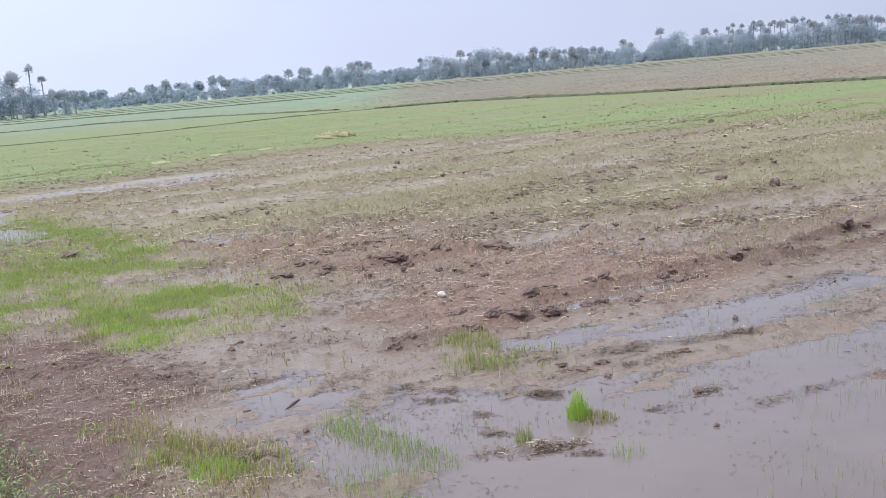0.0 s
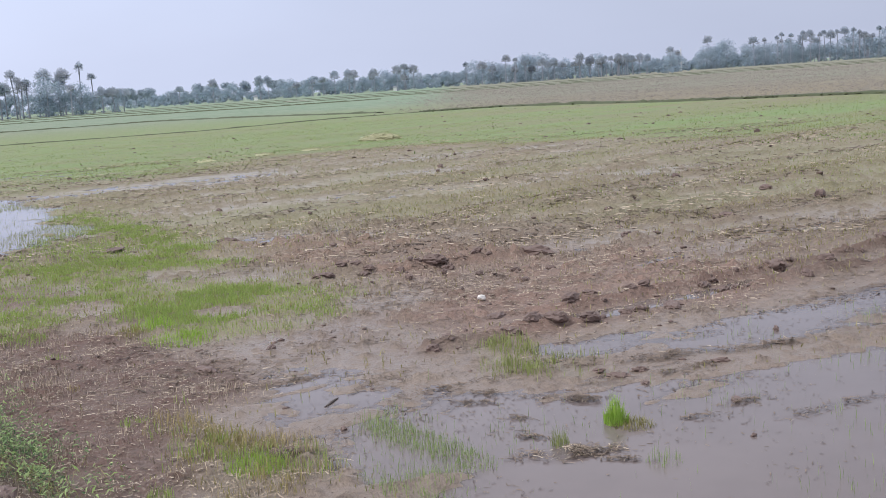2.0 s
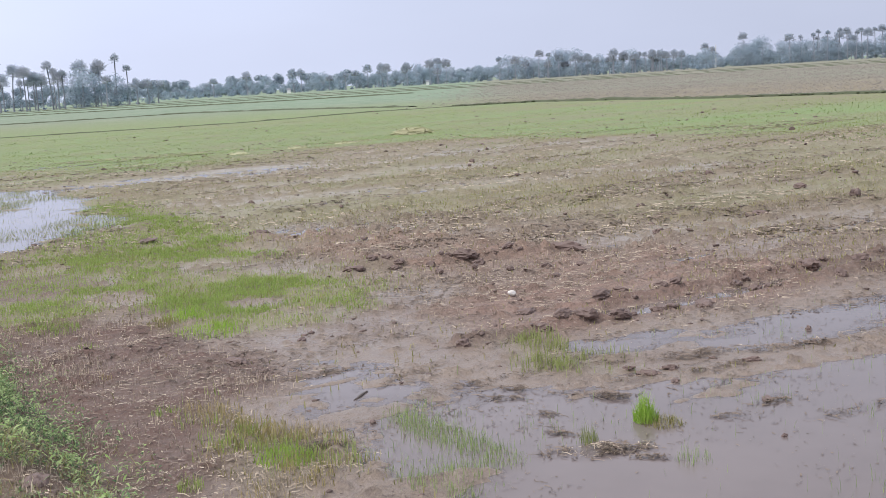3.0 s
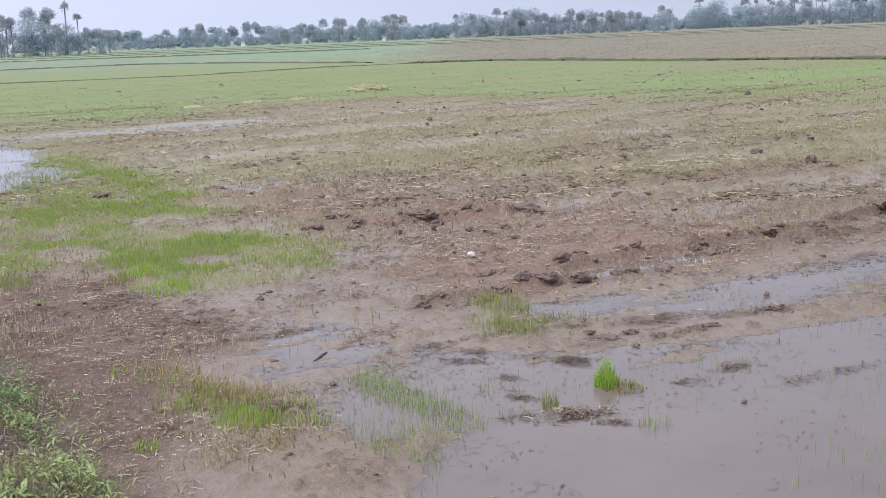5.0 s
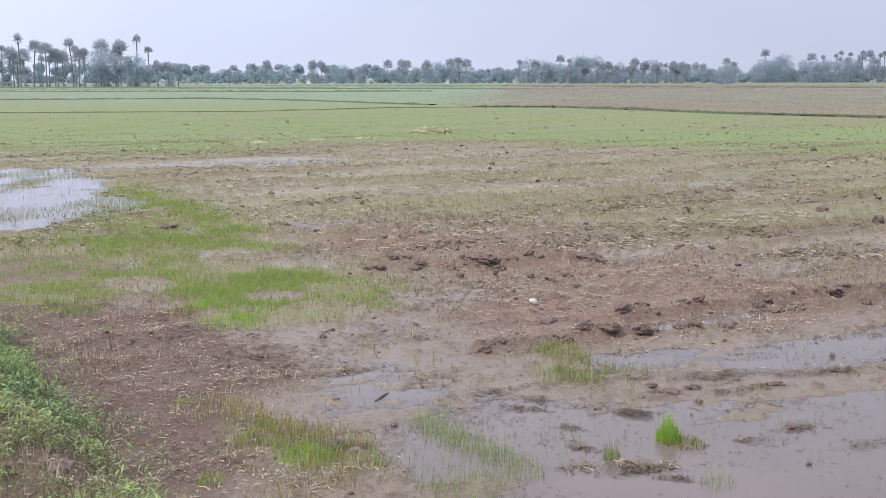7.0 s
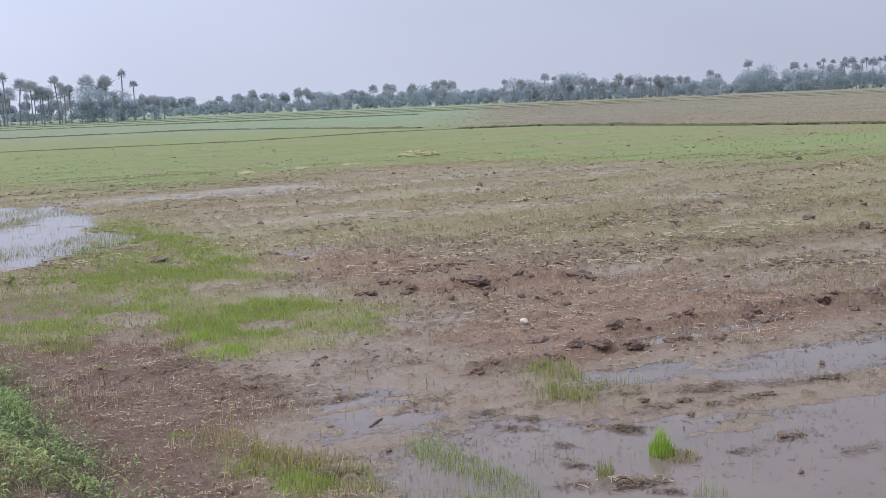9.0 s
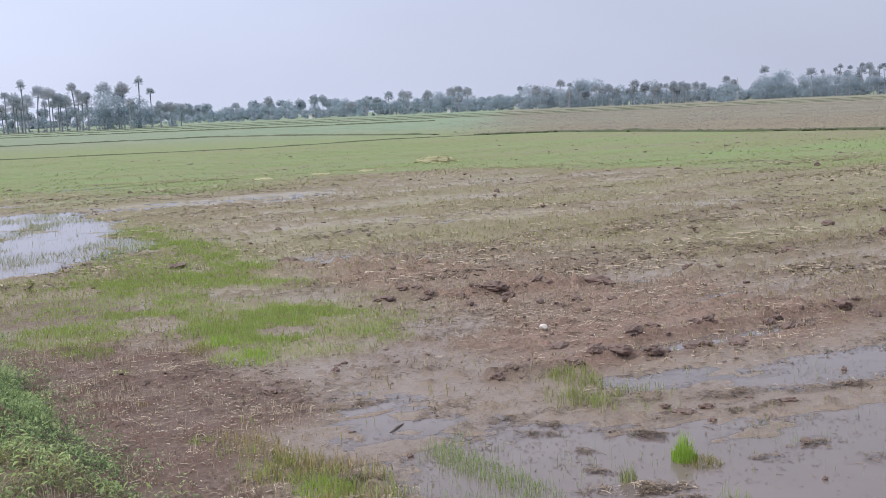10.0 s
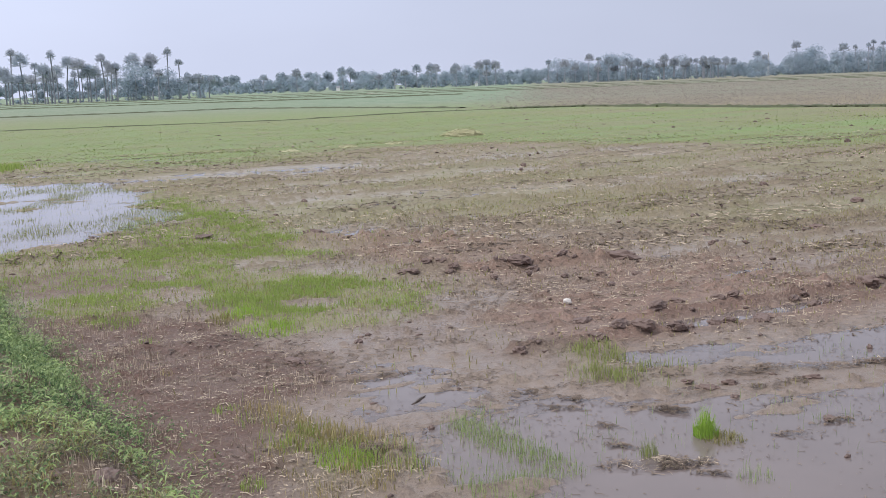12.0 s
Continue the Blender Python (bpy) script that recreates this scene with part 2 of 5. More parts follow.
def vnoise(x, y, seed=0):
    x0, y0 = np.floor(x).astype(np.int64), np.floor(y).astype(np.int64)
    fx, fy = x - x0, y - y0
    fx, fy = fx * fx * (3 - 2 * fx), fy * fy * (3 - 2 * fy)
    a, b = lattice(x0, y0, seed), lattice(x0 + 1, y0, seed)
    c, d = lattice(x0, y0 + 1, seed), lattice(x0 + 1, y0 + 1, seed)
    return (a + (b - a) * fx) * (1 - fy) + (c + (d - c) * fx) * fy


def fbm(x, y, scale, octaves=4, seed=0, gain=0.5):
    """Layered value noise, about 0 to 1; scale: metres of the largest waves."""
    total, amp, norm, f = 0.0, 1.0, 0.0, 1.0 / scale
    for k in range(octaves):
        total, norm = total + amp * vnoise(x * f + 17.3 * k, y * f - 9.1 * k, seed + k), norm + amp
        amp, f = amp * gain, f * 2.03
    return total / norm


def smooth(a, b, v):
    t = np.clip((v - a) / (b - a), 0, 1)
    return t * t * (3 - 2 * t)


def inside(poly, x, y):
    """Signed distance to an outline in plan, positive inside."""
    d, odd = np.full(x.shape, 1e9), np.zeros(x.shape, bool)
    for (ax, ay), (bx, by) in zip(poly, poly[1:] + poly[:1]):
        ex, ey = bx - ax, by - ay
        t = np.clip(((x - ax) * ex + (y - ay) * ey) / (ex * ex + ey * ey), 0, 1)
        d = np.minimum(d, np.hypot(x - ax - t * ex, y - ay - t * ey))
        if abs(ey) > 1e-9:
            odd ^= ((ay > y) != (by > y)) & (x < ax + (y - ay) * ex / ey)
    return np.where(odd, d, -d)


def along(line, x, y):
    """Distance to an open line in plan."""
    d = np.full(x.shape, 1e9)
    for (ax, ay), (bx, by) in zip(line, line[1:]):
        ex, ey = bx - ax, by - ay
        t = np.clip(((x - ax) * ex + (y - ay) * ey) / (ex * ex + ey * ey), 0, 1)
        d = np.minimum(d, np.hypot(x - ax - t * ex, y - ay - t * ey))
    return d


# ---- plan of the field ----
SWARD = [(-4.3, 12.2), (-3.0, 12.8), (-2.2, 12.6), (-1.6, 10.8), (-0.8, 10.05), (-0.3, 9.15), (-0.45, 8.6), (-1.0, 8.1),
         (-1.4, 7.55), (-1.7, 7.8), (-1.95, 8.4), (-2.4, 8.75), (-2.8, 8.0), (-3.4, 8.2), (-3.5, 8.8), (-3.3, 10.4)]
SWARD_ARM = [(-5.6, 19.0), (-4.2, 16.0), (-3.2, 14.4), (-2.5, 12.7)]
SWARD_LEFT = [(-14.0, 29.5), (-11.6, 26.5)]
YELLOW = [(-1.40, 5.75), (-1.2, 6.0), (-0.9, 5.75), (-0.47, 5.25), (-0.38, 4.8), (-0.5, 4.4), (-0.8, 4.3), (-1.05, 5.0)]
VEIL = [(-0.33, 5.55), (-0.08, 5.8), (0.19, 5.3), (0.33, 5.0), (0.30, 4.55), (0.10, 4.25), (-0.20, 4.35), (-0.24, 5.0)]
RED_SOIL = [(-1.6, 11.6), (-2.1, 13.0), (-0.9, 13.4), (0.2, 11.8), (1.5, 10.9), (2.4, 9.9), (2.9, 9.0), (2.6, 8.1), (1.9, 7.5), (0.95, 7.15), (0.2, 7.2), (0.0, 8.0), (0.1, 9.6), (-0.6, 10.4)]
OLIVE_TUFTS = [(0.26, 7.0), (0.5, 7.1), (0.72, 6.9), (1.04, 6.4), (0.96, 5.98), (0.63, 6.05), (0.39, 6.2)]
BARE = [(-3.6, 8.4), (-2.3, 8.4), (-1.5, 7.5), (-1.05, 6.9), (-0.85, 6.35), (-1.0, 5.9), (-0.9, 4.6), (-0.7, 3.4), (-1.2, 3.0), (-2.2, 5.0)]
PLOUGHED = [(-2.5, 13.4), (-0.6, 14.2), (2.0, 12.0), (3.2, 9.6), (1.4, 8.0), (0.4, 7.2), (-0.5, 7.6), (-0.4, 9.6), (-1.4, 11.0), (-2.2, 12.7)]
POOL = [(-14.0, 23.4), (-9.2, 22.4), (-6.9, 21.4), (-5.0, 17.8), (-4.2, 14.8), (-4.3, 12.3), (-5.4, 11.9), (-8.0, 12.6), (-14.0, 15.5)]
SHEEN = [(-0.90, 6.28), (-0.6, 6.62), (0.05, 6.2), (0.1, 5.6), (-0.2, 5.1), (-0.6, 5.45)]
FLOOD = [(0.05, 6.0), (0.38, 6.05), (0.64, 5.75), (1.0, 5.88), (1.25, 5.92), (1.5, 5.75), (2.0, 5.95), (2.95, 6.3), (4.4, 7.0), (5.0, 5.0), (3.5, 3.0), (-0.2, 3.0), (-0.22, 4.4), (-0.25, 5.2), (0.0, 5.5)]
FLOOD_BACK = [(0.85, 6.8), (1.29, 7.02), (1.66, 7.16), (2.52, 7.45), (3.8, 8.2), (5.4, 9.2), (5.0, 7.7), (3.24, 6.9), (2.25, 6.6), (1.69, 6.55), (1.2, 6.6), (0.88, 6.5)]
FURROW = [(1.0, 7.55), (1.42, 7.7), (1.77, 7.93), (2.08, 8.1), (3.03, 8.75), (3.57, 8.85), (4.6, 9.45)]
RIDGE_NEAR = [(0.1, 6.95), (0.66, 7.32), (1.0, 7.42), (1.37, 7.5), (1.79, 7.78), (2.3, 8.1), (2.95, 8.5), (4.4, 9.1)]
RIDGE_BACK = [(0.86, 7.85), (1.27, 7.95), (1.71, 8.2), (2.39, 8.6), (2.92, 8.92), (3.4, 9.15), (4.2, 9.7), (5.6, 10.7)]
RIDGE_FAR = [(-0.7, 10.1), (-0.08, 10.17), (0.36, 10.25), (1.18, 10.6)]
MUD_BANK = [(1.62, 5.03), (1.98, 5.22), (2.5, 5.38)]
BUND_POINT, BUND_WAY, BUND_OUT = (-1.34, 4.59), (-0.507, 0.862), (-0.862, -0.507)
THIN_SWARD = [(-5.6, 11.6), (-4.6, 12.2), (-4.6, 15.0), (-5.4, 18.0), (-4.2, 17.5), (-3.0, 14.5), (-3.0, 11.6), (-2.9, 9.3), (-3.7, 8.6), (-4.6, 9.2)]
BROWN_GAPS = [(-2.25, 10.75, 0.40, 0.65), (-2.72, 9.3, 0.35, 0.35), (-3.75, 9.8, 0.55, 0.6), (-1.45, 8.75, 0.30, 0.25), (-3.0, 10.2, 0.22, 0.3)]
GREEN_EDGE = [(-60, 30), (-19, 25.0), (-7, 24.5), (-4.8, 27.0), (-0.5, 31.0), (4.0, 27.0), (6.0, 24.6), (8.0, 22.5), (14, 20), (60, 16)]


def bund_depth(x, y):
    wave = 0.10 * (fbm(x, y, 0.9, 3, 41) - 0.5)
    return (x - BUND_POINT[0]) * BUND_OUT[0] + (y - BUND_POINT[1]) * BUND_OUT[1] + wave


def past_edge(x, y):
    ex, ey = zip(*GREEN_EDGE)
    return y - np.interp(x, ex, ey)


FIELD_END = ([-60, -26, -18, -10.6, -4, 1.2, 5.9, 9.8, 12.8, 17.8, 20.7, 27], [52, 57, 58.8, 60, 67.2, 68.9, 68.5, 61.8, 55.4, 49.6, 45.2, 38])


def masks(x, y):
    j = fbm(x, y, 0.8, 4, 5) - 0.5
    out = {}
    sward = np.maximum(smooth(-0.3, 0.45, inside(SWARD, x, y) + 1.3 * j), smooth(0.55, 0.1, along(SWARD_ARM, x, y) + 0.9 * j))
    for px, py, rx, ry in BROWN_GAPS:
        sward = sward * (1 - 0.9 * smooth(1.25, 0.6, np.hypot((x - px) / rx, (y - py) / ry) + 1.2 * j))
    out["sward"] = np.maximum(sward, smooth(1.3, 0.3, along(SWARD_LEFT, x, y) + 1.5 * j))
    out["thin"] = smooth(-0.3, 0.3, inside(THIN_SWARD, x, y) + 1.2 * j)
    out["yellow"] = smooth(-0.1, 0.2, inside(YELLOW, x, y) + 0.5 * j)
    out["veil"] = smooth(-0.06, 0.12, inside(VEIL, x, y) + 0.3 * j)
    out["olive"] = smooth(-0.1, 0.2, inside(OLIVE_TUFTS, x, y) + 0.4 * j)
    out["bare"] = smooth(-0.2, 0.25, inside(BARE, x, y) + 0.6 * j)
    out["bare"] = np.maximum(out["bare"], 0.8 * smooth(1.3, 0.5, np.hypot((x + 3.8) / 0.75, (y - 9.9) / 0.8) + 1.3 * j))
    out["ploughed"] = smooth(-0.5, 0.6, inside(PLOUGHED, x, y) + 2.0 * j)
    out["red"] = smooth(-0.3, 0.35, inside(RED_SOIL, x, y) + 0.9 * j)
    out["pool"] = smooth(-0.3, 0.5, inside(POOL, x, y) + 1.6 * j)
    out["sheen"] = smooth(-0.25, 0.32, inside(SHEEN, x, y) + 0.5 * j)
    out["flood"] = np.maximum(smooth(-0.15, 0.25, inside(FLOOD, x, y) + 0.7 * j), smooth(-0.15, 0.15, inside(FLOOD_BACK, x, y) + 0.5 * j))
    streak = fbm((0.84 * x + 0.54 * y) * 0.22, -0.4 * x + 0.9 * y, 0.9, 4, 23)
    out["streak"] = smooth(0.43, 0.60, streak) * smooth(11.0, 16.0, y) * smooth(31.0, 22.0, y + 0.25 * x) * smooth(9.0, 0.0, x) * (0.2 + 0.75 * smooth(0.42, 0.62, fbm(x, 0.6 * y, 1.1, 4, 24, 0.6)))
    edge = past_edge(x, y) + 11.0 * (fbm(0.5 * x, y, 5.0, 5, 31, 0.6) - 0.5)
    out["meadow"] = smooth(-4.0, 4.5, edge)
    out["bund"] = smooth(0.0, 0.5, bund_depth(x, y)) * smooth(2.1, 1.5, bund_depth(x, y))
    return out


def height(x, y, m=None):
    """Lie of the land; the water stands at 0."""
    m = m or masks(x, y)
    u, v = 0.84 * x + 0.54 * y, -0.54 * x + 0.84 * y
    calm = np.maximum(m["flood"], m["sheen"])
    rough = (fbm(u * 0.34, v, 0.20, 4, 3, 0.65) - 0.5) * (1 - 0.7 * calm)
    rows = (fbm(u * 0.15, v, 0.34, 3, 11, 0.6) - 0.5) * smooth(6.6, 8.5, y) * smooth(40, 24, y) * (1 - calm) * (1 - 0.7 * m["sward"])
    isles = smooth(0.52, 0.74, fbm(u * 0.5, v, 0.42, 4, 68, 0.6)) * (1 - 0.97 * smooth(5.5, 5.0, y) * smooth(0.2, 0.7, x))
    lumps = np.maximum(0, fbm(x, y, 0.10, 3, 9, 0.65) - 0.55) * (1 - m["pool"]) * (1 - 0.7 * calm) * (1 - 0.5 * m["bare"])
    z = 0.010 + 0.025 * (fbm(u * 0.4, v, 1.5, 3, 1) - 0.5) + (0.05 + 0.05 * smooth(9, 14, y)) * rough + (0.10 + 0.12 * smooth(9, 14, y)) * lumps + 0.085 * rows
    z = z + (0.002 + 0.035 * rough + 0.06 * lumps) * m["ploughed"] + (0.012 + 0.02 * rough + 0.06 * lumps) * m["bare"]
    z = z * (1 - 0.65 * m["meadow"])
    z = z * (1 - 0.40 * m["streak"]) - 0.003 * m["streak"]
    z = z - (0.028 + 0.022 * smooth(6.2, 5.6, y - 0.3 * np.maximum(x - 1, 0)) - 0.015 * m["olive"]) * m["flood"] * (0.55 + 0.9 * fbm(u * 0.6, v, 0.5, 3, 67)) * (1 - 1.05 * isles) - 0.026 * m["sheen"] * (1 - smooth(0.50, 0.66, fbm(u * 0.6, v, 0.22, 3, 70, 0.6))) - 0.042 * m["pool"] * (1 - 0.6 * m["sward"]) * (1 - 0.55 * smooth(0.64, 0.76, fbm(u * 0.8, v, 0.5, 4, 74, 0.6))) - 0.012 * m["veil"] + 0.03 * smooth(0.4, 0.05, along([(-0.15, 4.2), (0.0, 4.5)], x, y))
    for line, high, wide in ((RIDGE_NEAR, 0.058, 0.055), (RIDGE_BACK, 0.055, 0.06), (RIDGE_FAR, 0.06, 0.07), (MUD_BANK, 0.034, 0.10)):
        d = along(line, x + 0.12 * (fbm(x, y, 0.5, 2, 51) - 0.5), y + 0.14 * (fbm(x, y, 0.4, 3, 52) - 0.5))
        z = z + high * (1 - 0.85 * (line is RIDGE_NEAR) * smooth(1.0, 1.3, x) * smooth(2.6, 2.2, x)) * np.exp(-(d / wide) ** 2) * (0.55 + 1.0 * fbm(x, y, 0.2, 3, 57))
    d = along(FURROW, x + 0.08 * (fbm(x, y, 0.4, 2, 53) - 0.5), y)
    rut = np.exp(-(d / 0.11) ** 2)
    z = z * (1 - 0.9 * rut) - 0.020 * rut * smooth(0.9, 1.2, x) * smooth(2.7, 2.2, x)
    low = np.maximum.reduce([m["flood"], m["sheen"], m["pool"], m["streak"] * smooth(1.5, -1.5, x) * smooth(0.42, 0.60, fbm(u * 0.6, v, 0.5, 3, 78)), np.exp(-(d / 0.12) ** 2)])
    z = np.maximum(z, 0.008 + 0.3 * np.minimum(z, 0) - 0.2 * low)
    z = z + m["bund"] * (0.27 + 0.06 * (fbm(x, y, 0.35, 3, 61) - 0.5))
    z = np.where(y > 30, np.maximum(z, 0.012), z)
    return z + smooth(25, 60, np.hypot(x, y)) * 0.01


def part(name, mesh, mat, parent=None, label=""):
    if isinstance(mesh, bmesh.types.BMesh):
        data = bpy.data.meshes.new(name)
        mesh.to_mesh(data)
        mesh.free()
        mesh = data
    if not mesh.materials:
        mesh.materials.append(mat)
    ob = new(name, mesh)
    if parent is not None:
        ob.parent = parent
    return tagged(ob, label)


def tri_mesh(name, verts, faces):
    """A mesh from arrays of places and triangles."""
    me = bpy.data.meshes.new(name)
    me.vertices.add(len(verts))
    me.vertices.foreach_set("co", np.asarray(verts, np.float32).ravel())
    k = faces.shape[1]
    me.loops.add(faces.size)
    me.loops.foreach_set("vertex_index", np.asarray(faces, np.int32).ravel())
    me.polygons.add(len(faces))
    me.polygons.foreach_set("loop_start", np.arange(0, faces.size, k, dtype=np.int32))
    me.update(calc_edges=True)
    return me


# ---- the ground: one sheet out to the horizon, finest where the eye is nearest ----
def build_ground():
    rings = [0.15 * k for k in range(1, 19)]
    while rings[-1] < 22:
        rings.append(rings[-1] * 1.0042)
    while rings[-1] < 75:
        rings.append(rings[-1] * 1.008)
    while rings[-1] < 3600:
        rings.append(rings[-1] * 1.035)
    turn = np.radians(np.concatenate([np.arange(-180, -34, 1.5), np.arange(-34, 34, 0.15), np.arange(34, 180, 1.5)]))
    r, a = np.array(rings), turn
    x, y = np.outer(r, np.sin(a)), np.outer(r, np.cos(a))
    m = masks(x, y)
    z = height(x, y, m)
    verts = np.concatenate([np.stack([x, y, z], -1).reshape(-1, 3), [[0, 0, 0.26]]])
    nr, na = x.shape
    i, k = np.meshgrid(np.arange(nr - 1), np.arange(na), indexing="ij")
    k2 = (k + 1) % na
    quads = np.stack([i * na + k, i * na + k2, (i + 1) * na + k2, (i + 1) * na + k], -1).reshape(-1, 4)[:, ::-1]
    me = tri_mesh("ground", verts, quads)
    # share of the haze tint in the ground colour, rising with distance
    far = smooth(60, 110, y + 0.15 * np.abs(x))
    beyond = smooth(-1.5, 1.5, y - np.interp(x, *FIELD_END))
    plots = vnoise(x * 0.02 + 3, y * 0.012, 77)
    tilled = beyond * smooth(-6, 6, x - 0.04 * y) * smooth(700, 480, y)
    drift = smooth(0.47, 0.68, fbm((0.84 * x + 0.54 * y) * 0.22, 0.84 * y - 0.54 * x, 4.0, 5, 75, 0.6)) * (0.25 + 0.75 * smooth(-8, 10, x))
    green = np.maximum(np.maximum(m["sward"] * 0.55, m["thin"] * 0.4 * (1 - m["bare"])), m["meadow"] * (1 - 0.28 * drift) * (0.84 + 0.5 * (fbm(x, y, 9, 4, 71) - 0.35)))
    green = np.maximum(green, smooth(7.5, 14, y) * (0.34 + 0.22 * smooth(0.35, 0.62, fbm(0.84 * x * 0.5 + 0.54 * y * 0.5, 0.84 * y - 0.54 * x, 1.6, 4, 73))) * (1 - 0.5 * m["ploughed"]))
    green = np.maximum(green, 0.18 * np.maximum(m["yellow"], m["olive"]))
    green = np.where(beyond > 0.5, np.clip(0.74 + 0.4 * plots, 0, 1.0), green) * (1 - 0.55 * tilled)
    green = np.maximum(green, 0.22 * m["bund"])
    turned = np.maximum(0.9 * np.exp(-(along(MUD_BANK, x, y) / 0.15) ** 2), 0.5 * np.exp(-(np.minimum(along(RIDGE_NEAR, x, y), along(RIDGE_BACK, x, y)) / 0.16) ** 2))
    bare = np.clip(0.8 * m["bund"] + turned + 0.40 * smooth(2.0, 3.5, x) * smooth(7.5, 9.0, y) * smooth(22, 15, y) + np.maximum(np.maximum(np.maximum(m["bare"], 0.25 * m["red"]), 0.28 * m["ploughed"]), 0.2 * tilled * (0.4 + fbm(x, y, 5, 3, 79))), 0, 1)
    wet = np.clip(smooth(0.05, 0.0, z) * (1 - 0.75 * m["meadow"]) * (1 - 0.6 * np.maximum(m["bare"], m["red"])) * (1 - m["bund"]) * (1 - 0.6 * turned) + 1.1 * m["streak"], 0, 1.15) * (1 - beyond)
    rgba = np.ones((len(verts), 4), np.float32)
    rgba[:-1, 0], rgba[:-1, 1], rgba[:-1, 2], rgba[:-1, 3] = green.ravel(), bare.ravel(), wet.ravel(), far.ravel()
    rgba[-1] = rgba[0]
    layer = me.color_attributes.new("cover", "FLOAT_COLOR", "POINT")
    layer.data.foreach_set("color", rgba.ravel())
    red = np.zeros((len(verts), 4), np.float32)
    red[:-1, :3] = (0.8 * m["red"] * (0.55 + 0.45 * smooth(0.4, 0.6, fbm(x, y, 0.5, 3, 81)))).ravel()[:, None]
    layer = me.color_attributes.new("red_earth", "FLOAT_COLOR", "POINT")
    layer.data.foreach_set("color", red.ravel())
    me.polygons.foreach_set("use_smooth", np.ones(len(quads), bool))
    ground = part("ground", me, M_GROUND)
    tagged(ground, "muddy rain-soaked paddy field soil with green sprouting patches", "ground", kind="structure")
    hub = bmesh.new()
    hub.from_mesh(me)
    hub.verts.ensure_lookup_table()
    centre = hub.verts[len(verts) - 1]
    for k in range(na):
        hub.faces.new((centre, hub.verts[(k + 1) % na], hub.verts[k]))
    hub.to_mesh(me)
    hub.free()
    return ground


build_ground()


def build_water():
    """Standing water wherever the land lies below 0, thinning out towards its edge."""
    r = 1.2 * 1.006 ** np.arange(576)
    a = np.radians(np.concatenate([np.arange(-34, 34, 0.22), np.arange(34, 80, 1.0)]))
    x, y = np.outer(r, np.sin(a)), np.outer(r, np.cos(a))
    deep = -height(x, y)
    nr, na = x.shape
    i, k = np.meshgrid(np.arange(nr - 1), np.arange(na - 1), indexing="ij")
    quads = np.stack([i * na + k, (i + 1) * na + k, (i + 1) * na + k + 1, i * na + k + 1], -1).reshape(-1, 4)
    flat = deep.ravel()
    quads = quads[(flat[quads].max(1) > -0.004) & (y.ravel()[quads].mean(1) < 31)][:, ::-1]
    used, index = np.unique(quads, return_inverse=True)
    verts = np.stack([x.ravel(), y.ravel(), np.zeros(x.size)], -1)[used]
    me = tri_mesh("water", verts, index.reshape(-1, 4))
    rgba = np.ones((len(used), 4), np.float32)
    rgba[:, 0] = smooth(-0.004, 0.014, flat[used])
    layer = me.color_attributes.new("depth", "FLOAT_COLOR", "POINT")
    layer.data.foreach_set("color", rgba.ravel())
    return tagged(part("water", me, M_WATER), "shallow muddy rain water standing in the field", "water", kind="structure")


build_water()


# ---- scatter: blades, straws and lumps as arrays ----
rng = np.random.default_rng(7)


def blade_arrays(x, y, z, h, w, lean):
    n = len(x)
    face, tip = rng.uniform(0, 2 * np.pi, n), rng.uniform(0, 2 * np.pi, n)
    fx, fy, lx, ly = np.cos(face) * w / 2, np.sin(face) * w / 2, np.cos(tip) * lean * h, np.sin(tip) * lean * h
    v = np.empty((n, 5, 3))
    v[:, 0] = np.stack([x - fx, y - fy, z - 0.01], -1)
    v[:, 1] = np.stack([x + fx, y + fy, z - 0.01], -1)
    v[:, 2] = np.stack([x - 0.8 * fx + 0.3 * lx, y - 0.8 * fy + 0.3 * ly, z + 0.58 * h], -1)
    v[:, 3] = np.stack([x + 0.8 * fx + 0.3 * lx, y + 0.8 * fy + 0.3 * ly, z + 0.58 * h], -1)
    v[:, 4] = np.stack([x + lx, y + ly, z + h * (1 - 0.25 * np.minimum(lean, 1.5))], -1)
    f = np.array([[0, 1, 3], [0, 3, 2], [2, 3, 4]])[None] + 5 * np.arange(n)[:, None, None]
    return v.reshape(-1, 3), f.reshape(-1, 3)


def leaflet_arrays(x, y, z, length, w, lean):
    """Short folded leaves that point every way, as creeping weeds carry them."""
    n = len(x)
    a, up = rng.uniform(0, 2 * np.pi, n), rng.uniform(-0.25, 0.9, n)
    dx, dy = np.cos(a) * length, np.sin(a) * length
    sx, sy, tilt = -np.sin(a) * w / 2, np.cos(a) * w / 2, rng.uniform(-0.4, 0.4, n) * w
    v = np.empty((n, 4, 3))
    v[:, 0] = np.stack([x, y, z], -1)
    v[:, 1] = np.stack([x + 0.45 * dx + sx, y + 0.45 * dy + sy, z + 0.55 * up * length + 0.15 * w + tilt], -1)
    v[:, 2] = np.stack([x + 0.45 * dx - sx, y + 0.45 * dy - sy, z + 0.55 * up * length + 0.15 * w - tilt], -1)
    v[:, 3] = np.stack([x + dx, y + dy, z + (up - 0.25 * lean) * length], -1)
    f = np.array([[0, 2, 1], [1, 2, 3]])[None] + 4 * np.arange(n)[:, None, None]
    return v.reshape(-1, 3), f.reshape(-1, 3)


